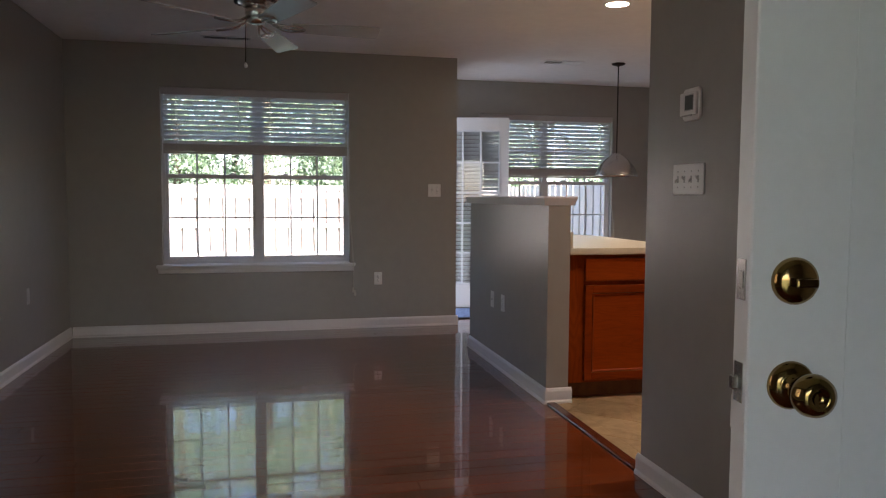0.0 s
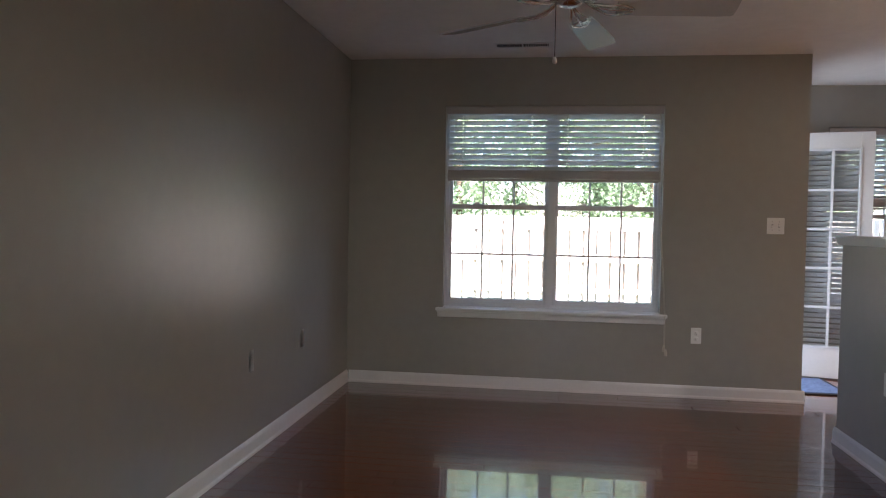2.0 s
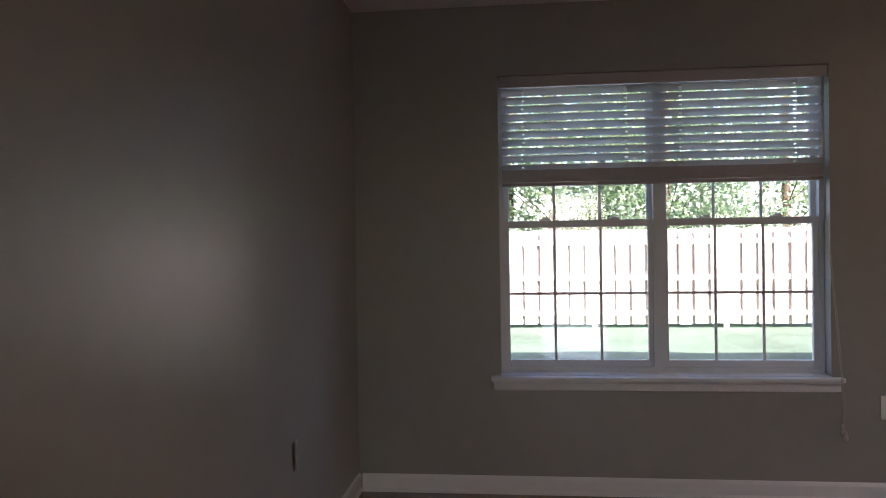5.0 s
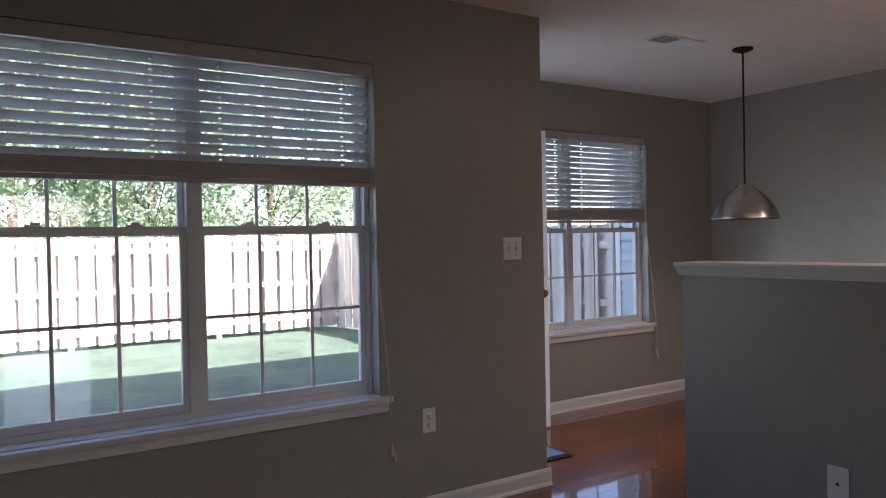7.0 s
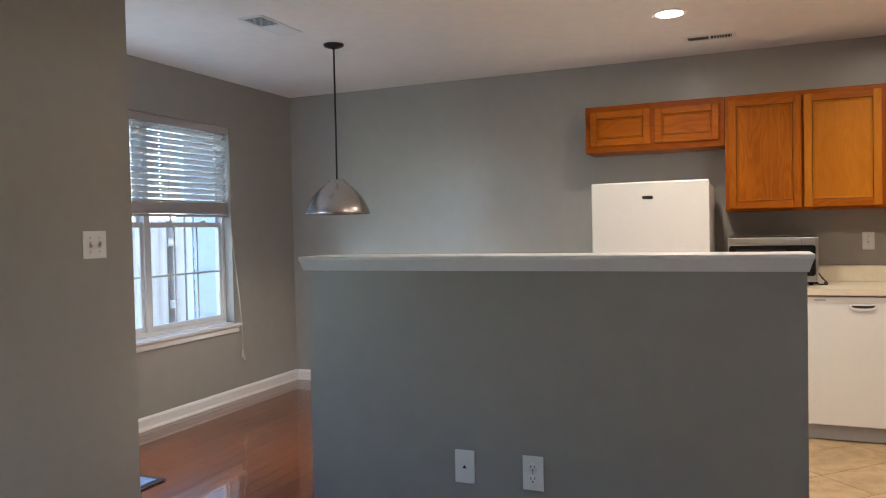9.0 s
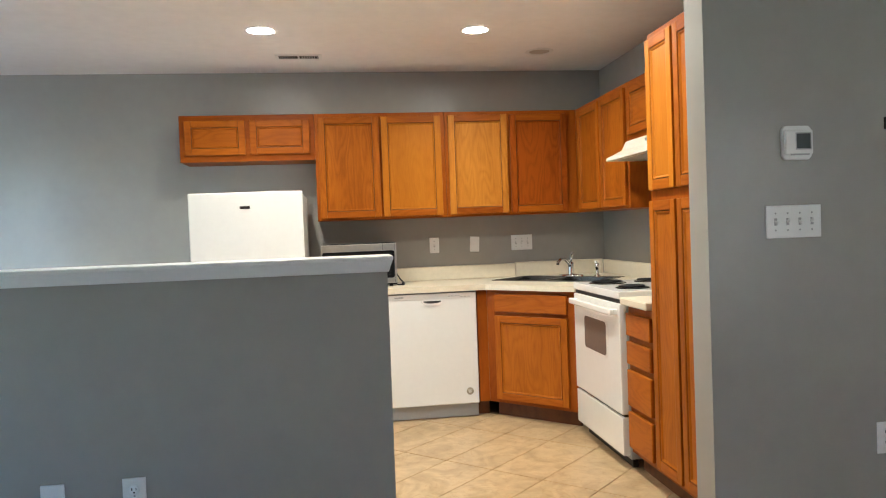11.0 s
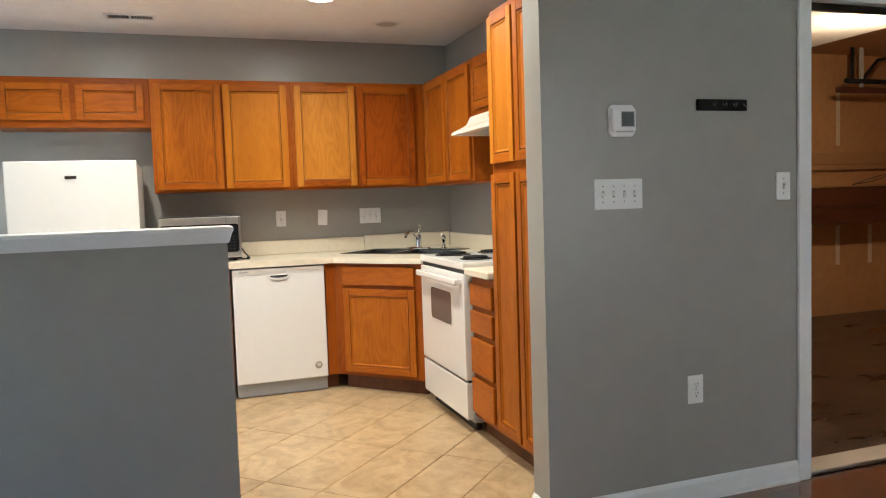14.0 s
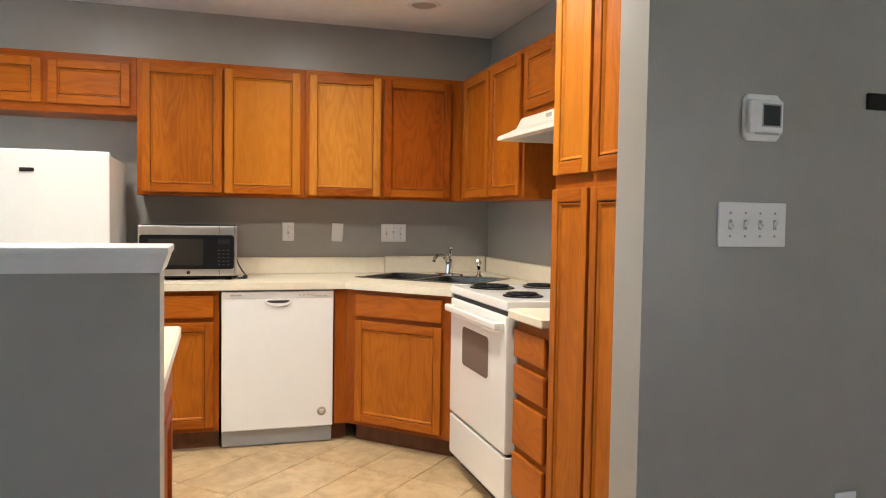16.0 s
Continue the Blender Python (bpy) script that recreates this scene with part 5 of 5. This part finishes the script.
bpart("open_button", (0.426, 0.496, -0.0128, -0.0100, 0.032, 0.054), STEEL, mw, 0.0015, "brushed steel door button")
bm = bmesh.new()
lathe(bm, [(0, 0.0125), (0.009, 0.0125), (0.010, 0.010)], 16, Matrix.Translation((0.258, 0, 0.043)) @ Matrix.Rotation(radians(90), 4, "X"))
part("badge", bm, BRONZE, mw)
for x in (0.04, MW - 0.04):
    for y in (0.05, 0.31):
        bm = bmesh.new()
        lathe(bm, [(0.012, 0.0), (0.012, 0.0125)], 12, Matrix.Translation((x, y, 0)))
        part("foot", bm, RUBBER, mw)
cb = thing("power_cord", "black power cord lying beside the microwave", "cable", (5.98, 4.05, 0.90))
bm = bmesh.new()
tube(bm, [(0.20, 0.02, 0.10), (0.14, 0.01, 0.07), (0.08, -0.01, 0.035), (0.02, -0.035, 0.006), (-0.05, -0.02, 0.005), (-0.06, 0.015, 0.005), (0.0, 0.02, 0.006), (0.10, 0.018, 0.005)], 0.0042, 8)
part("cable", bm, RUBBER, cb)
bm = bmesh.new()
box(bm, -0.075, -0.045, -0.030, -0.008, 0.001, 0.020, 0.003)
part("plug", bm, RUBBER, cb)

# ---- garage ----
structure("garage_floor", [(XT2, GXE + 0.1, GYS - 0.1, YS - 0.15, -0.34, GZ)], CONCRETE, "stained brown concrete garage floor")
structure("garage_wall_east", [(GXE, GXE + 0.1, GYS - 0.1, YS - 0.15, -0.34, GH)], DRYWALL, "unpainted tan drywall in the garage")
structure("garage_wall_south", [(XT2, GXE, GYS - 0.1, GYS, -0.34, GH)], DRYWALL, "unpainted tan drywall closing the garage")
structure("garage_wall_west", [(XT2 - 0.1, XT2, GYS - 0.1, YB - 0.15, -0.34, GH), (XT2, XT2 + 0.004, YB - 0.15, GD0 - CW - 0.001, GZ, GH), (XT2, XT2 + 0.004, GD1 + CW + 0.001, YS - 0.15, GZ, GH)], DRYWALL, "unpainted tan drywall beside the doorway")
structure("garage_ceiling", [(XT2, GXE + 0.1, GYS - 0.1, YS - 0.15, GH, GH + 0.1)], DRYWALL, "unpainted drywall garage ceiling")
for y in (-2.20, -2.66, -0.9, 0.4):
    for z0, z1 in ((0.42, 0.84), (1.70, 2.30))[:1 if y == -2.66 else 2]:
        j = structure("joint_tape", [(GXE - 0.004, GXE - 0.001, y - 0.028, y + 0.028, z0, z1)], TAPE, "pale joint compound strip on drywall")
gs = thing("wall_shelf", "dark stained wooden shelf with lumber rails along the garage wall", "shelf", (GXE, -1.7, 0.88))
bpart("lower_board", (-0.30, -0.26, -1.55, 1.6, 0.0, 0.185), LUMBER, gs, 0.003)
bpart("upper_board", (-0.305, -0.265, -1.55, 1.6, 0.190, 0.375), LUMBER, gs, 0.003)
bpart("top_board", (-0.32, -0.001, -1.55, 1.6, 0.377, 0.395), PALE, gs, 0.002)
bpart("back_rail", (-0.05, -0.001, -1.55, 1.6, 0.56, 0.60), PALE, gs, 0.002)
bpart("back_panel", (-0.02, -0.001, -1.55, 1.6, 0.62, 0.75), PALE, gs, 0.002)
for y in (-1.2, 0.0, 1.3):
    bpart("bracket", (-0.26, -0.001, y, y + 0.04, 0.0, 0.375), LUMBER, gs, 0.002)
ck = thing("coat_hanger", "bent dark wire hanger lying on the garage shelf", "hanger", (GXE - 0.17, -2.42, 1.276))
bm = bmesh.new()
tube(bm, [(0, 0.20, 0.003), (-0.02, 0.10, 0.03), (0.0, 0.0, 0.055), (0.03, -0.08, 0.06), (0.02, -0.2, 0.09), (-0.03, -0.24, 0.10), (-0.05, -0.15, 0.06), (-0.04, 0.05, 0.02), (0, 0.20, 0.003)], 0.004, 6)
part("wire", bm, BRONZE, ck)
tr = thing("garage_door_track", "dark steel overhead door rails on ceiling brackets", "door track", (GXE - 0.35, -1.73, GH))
bm = bmesh.new()
tube(bm, [(0, -1.3, -0.345), (0, -0.2, -0.335)], 0.026, 12)
part("rail", bm, BLACK, tr)
bpart("channel", (-0.02, 0.02, -1.3, -0.08, -0.455, -0.400), mat("rusty_channel", (0.10, 0.035, 0.02), 0.6, 0.3, var=0.3, scale=14), tr, 0.004)
bpart("hanger_angle", (-0.012, 0.012, -0.42, -0.38, -0.40, -0.001), GREYMETAL, tr, 0.001)
bpart("hanger_strap", (-0.010, 0.010, -0.30, -0.27, -0.33, -0.001), BLACK, tr, 0.001)
bm = bmesh.new()
tube(bm, [(0, -0.40, -0.34), (0, -0.52, -0.22), (0.0, -0.62, -0.12), (0.0, -1.2, -0.03)], 0.018, 8)
part("curved_brace", bm, BLACK, tr)
gb = thing("ceiling_bulb", "bare lit bulb in a porcelain holder on the garage ceiling", "ceiling light", (4.75, -0.28, GH))
bm = bmesh.new()
lathe(bm, [(0, -0.001), (0.06, -0.001), (0.058, -0.02), (0.03, -0.05), (0.024, -0.08), (0, -0.08)], 24)
part("holder", bm, PLASTIC, gb)
bm = bmesh.new()
lathe(bm, [(0, -0.08), (0.014, -0.085), (0.018, -0.11), (0.032, -0.15), (0.034, -0.175), (0.022, -0.20), (0, -0.208)], 20)
part("bulb", bm, glow("lit_garage_bulb", (1.0, 0.80, 0.50), 60.0), gb)

# ---- outdoors ----
GROUND = -0.37
bm = bmesh.new()
n = 40
rng = random.Random(5)
grid = {}
xs = [-400, -120, -40, -20] + [-14 + i * 0.8 for i in range(40)] + [25, 50, 130, 400]
ys = [-400, -120, -40, -10] + [6 + i * 0.6 for i in range(26)] + [30, 60, 140, 400]
for i, x in enumerate(xs):
    for j, y in enumerate(ys):
        near = 7.5 < y < 17 and -14 < x < 17
        grid[i, j] = bm.verts.new((x, y, GROUND + (rng.uniform(-0.02, 0.02) if near else -0.01)))
for i in range(len(xs) - 1):
    for j in range(len(ys) - 1):
        bm.faces.new((grid[i, j], grid[i + 1, j], grid[i + 1, j + 1], grid[i, j + 1])).smooth = True
gr = new("ground", mesh_of("ground", bm, GRASS))
tagged(gr, "mown green back lawn", "", "", "structure")

# Unseen walls, roof and an added western block, sized to shade the lawn
structure("unseen_outer_wall", [(-9, -4.2, YB - 3, YW + 0.149, -0.34, 6.8), (-4.2, XP - 0.16, YW + 0.0, YW + 0.149, H + 0.12, 6.8), (XP - 0.16, XE + 0.15, YN - 1.0, YN + 0.149, H + 0.12, 2.9)], BRICKWALL,
          "unseen tan outer walls, raised to cast the house's shade on the lawn")
structure("roof", [(-0.5, 12, YB - 0.9, YW + 0.5, 6.8, 6.95), (-9.3, -4.0, YB - 3.3, YW + 0.5, 6.8, 6.95), (XP - 0.3, XE + 0.4, YW, YN + 0.45, 2.9, 3.0)], ROOF, "unseen grey shingle roof, its height set to shade the lawn")
# Unseen slab, added to hold back daylight from the front doorway
structure("porch_shade_slab", [(-1.5, 3.2, -5.5, YB - 0.16, 2.3, 2.42)], ROOF, "unseen flat slab added to cut daylight at the front doorway")
structure("foundation", [(-0.15, XP - 0.16, YB - 0.15, YW + 0.15, -0.5, -0.1), (XP - 0.16, XE + 0.15, YS - 0.15, YN + 0.15, -0.5, -0.3)], BRICKWALL, "concrete foundation of the house")

nw = thing("neighbour_house", "pale blue lap-sided neighbouring house with white corner boards", "house", (7.0, 8.2, GROUND))
bpart("wall", (0.02, 6.0, -6.0, 1.80, 0, 3.2), SIDING, nw)
lap = None
for k in range(26):
    bm = None
    if lap is None:
        bm = bmesh.new()
        v = box(bm, -0.008, 0.019, -1.0, 1.72, 0, 0.118)
        for q in v[4:]:
            if q.co.x < 0.01:
                q.co.x = 0.014
        lap = mesh_of("siding_board", bm, SIDING)
    s = new("siding_board", lap)
    s.parent = nw
    s.location = (0, 0, 0.15 + k * 0.115)
bpart("corner_board", (-0.012, 0.09, 1.72, 1.815, 0, 3.2), TRIM, nw, 0.003)
bpart("roof", (-0.25, 6.3, -6.3, 2.0, 3.2, 3.35), ROOF, nw)


def fence(name, x0, y0, x1, y1, label):
    """A board fence with pickets on both faces of its rails."""
    L = math.hypot(x1 - x0, y1 - y0)
    f = thing(name, label, "fence", (x0, y0, GROUND), math.degrees(math.atan2(y1 - y0, x1 - x0)))
    pick, post = None, None
    step = 0.285
    rngf = random.Random(11)
    for k in range(int(L / step)):
        for face in (0, 1):
            if pick is None:
                bm = bmesh.new()
                box(bm, -0.114, 0.114, -0.009, 0.009, 0.06, 1.83)
                pick = mesh_of("picket", bm, FENCE)
            s = new("picket", pick)
            s.parent = f
            x = (k + 0.5 + 0.5 * face) * step
            s.location = (x + rngf.uniform(-0.006, 0.006), -0.045 if face == 0 else 0.045, rngf.uniform(-0.012, 0.012))
            s.rotation_euler = (0, rngf.uniform(-0.006, 0.006), 0)
    for z in (0.22, 0.88, 1.55):
        bpart("rail", (0, L, -0.035, 0.035, z, z + 0.088), FENCE, f)
    for k in range(int(L / 2.4) + 1):
        bpart("post", (k * 2.4 - 0.045, k * 2.4 + 0.045, -0.034, 0.034, -0.1, 1.86), FENCE, f)
    return f


fence("fence", 7.0, 17.4, -9.0, 17.4, "sunlit weathered board fence at the back of the lawn")
fence("fence", 7.0, 10.06, 7.0, 17.35, "shaded board fence along the side of the lawn")


CROWNS = {}


def crown_mesh(kind, h, spread, leaves=8500):
    """A crown of small leaves gathered in uneven clumps, dense from the ground up."""
    if kind in CROWNS:
        return CROWNS[kind]
    g = np.random.default_rng(70 + kind)
    n = 95
    z = h * g.uniform(0.10, 1.0, n)
    a, q = g.uniform(0, math.tau, n), np.sqrt(g.random(n))
    s = spread * (1.08 - 0.75 * np.abs(z / h - 0.42)) * q
    cen = np.stack([np.cos(a) * s, np.sin(a) * s, z], 1)
    rad = g.uniform(0.30, 0.72, n)
    pick = g.integers(0, n, leaves)
    d = g.normal(size=(leaves, 3)) * (1, 1, 0.8)
    d /= np.linalg.norm(d, axis=1)[:, None]
    c = cen[pick] + d * (rad[pick] * g.uniform(0.5, 1.08, leaves))[:, None]
    u = g.normal(size=(leaves, 3))
    u /= np.linalg.norm(u, axis=1)[:, None]
    w = np.cross(u, g.normal(size=(leaves, 3)))
    w /= np.linalg.norm(w, axis=1)[:, None]
    k = g.uniform(0.045, 0.085, leaves)[:, None]
    verts = np.stack([c - u * k, c + w * k * 0.55, c + u * k, c - w * k * 0.55], 1).reshape(-1, 3)
    me = bpy.data.meshes.new("crown")
    me.from_pydata(verts.tolist(), [], np.arange(leaves * 4).reshape(-1, 4).tolist())
    me.materials.append(LEAF)
    CROWNS[kind] = me
    return me


def tree(x, y, h, spread, seed):
    r = random.Random(seed)
    t = thing("tree", "leafy green tree standing behind the back fence", "tree", (x, y, GROUND), r.uniform(0, 360), group="trees behind the fence")
    bm = bmesh.new()
    tube(bm, [(0, 0, -0.1), (0.05, 0.02, h * 0.3), (0.0, 0.08, h * 0.62), (0.06, 0.0, h * 0.9)], 0.09, 9)
    for k in range(7):
        a, z = r.uniform(0, math.tau), h * r.uniform(0.25, 0.6)
        tube(bm, [(0, 0, z), (math.cos(a) * spread * 0.45, math.sin(a) * spread * 0.45, z + h * 0.12), (math.cos(a) * spread * 0.8, math.sin(a) * spread * 0.8, z + h * 0.2)], 0.014, 6)
    part("trunk", bm, BARK, t)
    c = new("crown", crown_mesh(seed % 3, 7.2, 2.0))
    c.parent = t
    c.scale = (spread / 2.0, spread / 2.0, h / 7.2)
    return t


for k, (x, y, h, s) in enumerate(((-9.2, 20.9, 7.0, 2.1), (-6.5, 20.5, 7.4, 2.1), (-3.6, 20.0, 6.4, 2.1), (-0.8, 20.8, 7.6, 2.2), (1.6, 20.0, 6.6, 2.1), (4.2, 20.6, 7.8, 2.2), (6.6, 20.2, 6.5, 2.1), (9.2, 20.6, 7.2, 2.1), (11.8, 19.6, 6.4, 2.0),
                                  (-2.2, 23.6, 8.6, 2.4), (0.6, 23.9, 8.0, 2.4), (3.0, 23.4, 8.8, 2.4), (5.6, 23.8, 8.2, 2.4))):
    tree(x, y, h, s, 40 + k)

pt = thing("patio_table", "round blue-grey plastic patio table outside the dining window", "patio table", (5.35, 9.1, GROUND))
bm = bmesh.new()
lathe(bm, [(0, 0.70), (0.40, 0.70), (0.43, 0.69), (0.43, 0.67), (0.40, 0.665), (0, 0.665)], 36)
part("tabletop", bm, BLUEPLASTIC, pt)
for k in range(4):
    a = math.tau * (k + 0.5) / 4
    bm = bmesh.new()
    tube(bm, [(0.3 * math.cos(a), 0.3 * math.sin(a), 0.668), (0.36 * math.cos(a), 0.36 * math.sin(a), 0.0)], 0.02, 8)
    part("leg", bm, BLUEPLASTIC, pt)

# ---- floors: pieces last ----
FT = 0.012


def floor_slab(name, boxes, material, label):
    return structure(name, boxes, material, label)


living = floor_slab("floor_living", [(XW, XT, YB, HW1, -0.1, -FT), (XW, XP, HW1, YW, -0.1, -FT)], DARK, "glossy dark cherry plank floor of the living room")
dining = floor_slab("floor_dining", [(XP - 0.16, XP, PD0, PD1, -0.3, -FT), (XP, XE, 6.06, YN, -0.3, -FT)], DARK, "glossy cherry plank floor of the dining corner")
kitchen = floor_slab("floor_kitchen", [(XT2, XE, YS, 6.06, -0.3, -FT), (XT, XT2, TW1, HW0, -0.3, -FT)], GROUT, "beige stone tile floor laid diagonally in the kitchen")
structure("floor_garage_step", [(XT, XT2, GD0, GD1, -0.3, 0.0)], CONCRETE, "concrete sill under the garage doorway")

PWID = 0.095
plank_mesh = {}


def plank(x0, x1, y, parent, rg):
    L = round((x1 - x0) * 50) / 50
    if L < 0.04:
        return
    key = L
    if key not in plank_mesh:
        bm = bmesh.new()
        h, w, e = L / 2, PWID / 2, 0.0007
        top = [bm.verts.new(q) for q in ((-h + e * 2, -w + e * 2, 0), (h - e * 2, -w + e * 2, 0), (h - e * 2, w - e * 2, 0), (-h + e * 2, w - e * 2, 0))]
        mid = [bm.verts.new(q) for q in ((-h + e, -w + e, -0.0008), (h - e, -w + e, -0.0008), (h - e, w - e, -0.0008), (-h + e, w - e, -0.0008))]
        bot = [bm.verts.new((q.co.x, q.co.y, -FT + 0.0005)) for q in mid]
        bm.faces.new(top)
        for a, b in ((mid, top), (bot, mid)):
            for i in range(4):
                j = (i + 1) % 4
                bm.faces.new((a[i], a[j], b[j], b[i]))
        plank_mesh[key] = mesh_of("plank", bm, FLOORWOOD)
    p = new("plank", plank_mesh[key])
    p.parent = parent
    p.location = ((x0 + x1) / 2, y + PWID / 2, 0.0)
    p.rotation_euler = (radians(rg.uniform(-0.34, 0.34)), radians(rg.uniform(-0.02, 0.02)), 0)


def plank_rows(x0, x1, y0, y1, parent, seed, pieces=True):
    rg = random.Random(seed)
    out = []
    y = y0
    while y < y1 - 0.01:
        x = x0
        first = True
        while x < x1 - 0.01:
            L = rg.choice((0.52, 0.74, 0.92, 1.10, 1.22)) * (rg.uniform(0.3, 1.0) if first else 1)
            L = round(L * 50) / 50
            if x1 - (x + L) < 0.15:
                L = x1 - x
            first = False
            if pieces:
                plank(x, min(x + L, x1), y, parent, rg)
            else:
                out.append((x, min(x + L, x1), y))
            x += L
        y += PWID
    return out


Y_NEAR = YW - PWID * 45
rows_top = 10
plank_rows(XW, XP + 0.0, YW - PWID * rows_top, YW, living, 3)
plank_rows(XW, XT, Y_NEAR, YW - PWID * rows_top, living, 4)
rest = plank_rows(XW, XT, Y_NEAR - PWID * 35, Y_NEAR, living, 9, False)
bm = bmesh.new()
for a, b, y in rest:
    box(bm, a + 0.0007, b - 0.0007, y + 0.0007, y + PWID - 0.0007, -FT + 0.0005, 0.0)
far = part("far_planks", bm, FLOORWOOD_J, living)
far["kind"] = "stuff"
plank_rows(XP, XE, YN - PWID * 22, YN, dining, 6)


def clip(poly, x0, x1, y0, y1):
    for axis, lim, keep in ((0, x0, 1), (0, x1, -1), (1, y0, 1), (1, y1, -1)):
        out = []
        for i in range(len(poly)):
            a, b = poly[i], poly[(i + 1) % len(poly)]
            ia, ib = (a[axis] - lim) * keep >= 0, (b[axis] - lim) * keep >= 0
            if ia:
                out.append(a)
            if ia != ib:
                t = (lim - a[axis]) / (b[axis] - a[axis])
                out.append((a[0] + (b[0] - a[0]) * t, a[1] + (b[1] - a[1]) * t))
        poly = out
        if len(poly) < 3:
            return []
    return poly


TL, TW, JT = 0.610, 0.3045, 0.0035
q2 = math.sqrt(0.5)
rt = random.Random(21)
for i in range(-14, 16):
    for k in range(-3, 8):
        s0, u0 = 5.541 + i * TW, 0.0 + k * TL
        corners = [(s0 + a, u0 + b) for a, b in ((JT / 2, JT / 2), (TW - JT / 2, JT / 2), (TW - JT / 2, TL - JT / 2), (JT / 2, TL - JT / 2))]
        poly = [((s + u) * q2, (s - u) * q2) for s, u in corners]
        poly = poly[::-1]
        for rect in ((XT2, XE, YS, 6.05), (XT + 0.045, XT2, TW1 + 0.02, HW0 - 0.02)):
            c = clip(poly, *rect)
            if len(c) < 3:
                continue
            area = abs(sum(c[a][0] * c[(a + 1) % len(c)][1] - c[(a + 1) % len(c)][0] * c[a][1] for a in range(len(c)))) / 2
            if area < 0.0015:
                continue
            mx, my = sum(p[0] for p in c) / len(c), sum(p[1] for p in c) / len(c)
            bm = bmesh.new()
            dz = rt.uniform(-0.0004, 0.0)
            outer = [(x - mx, y - my) for x, y in c]
            inner = [(x * 0.99, y * 0.99) for x, y in outer]
            va = [bm.verts.new((x, y, -FT + 0.0005)) for x, y in outer]
            vb = [bm.verts.new((x, y, dz - 0.001)) for x, y in outer]
            vc = [bm.verts.new((x, y, dz)) for x, y in inner]
            bm.faces.new(vc)
            for lo_, hi_ in ((va, vb), (vb, vc)):
                for a in range(len(c)):
                    b = (a + 1) % len(c)
                    bm.faces.new((lo_[a], lo_[b], hi_[b], hi_[a]))
            t = part("tile", bm, TILE, kitchen)
            t.location = (mx, my, 0)
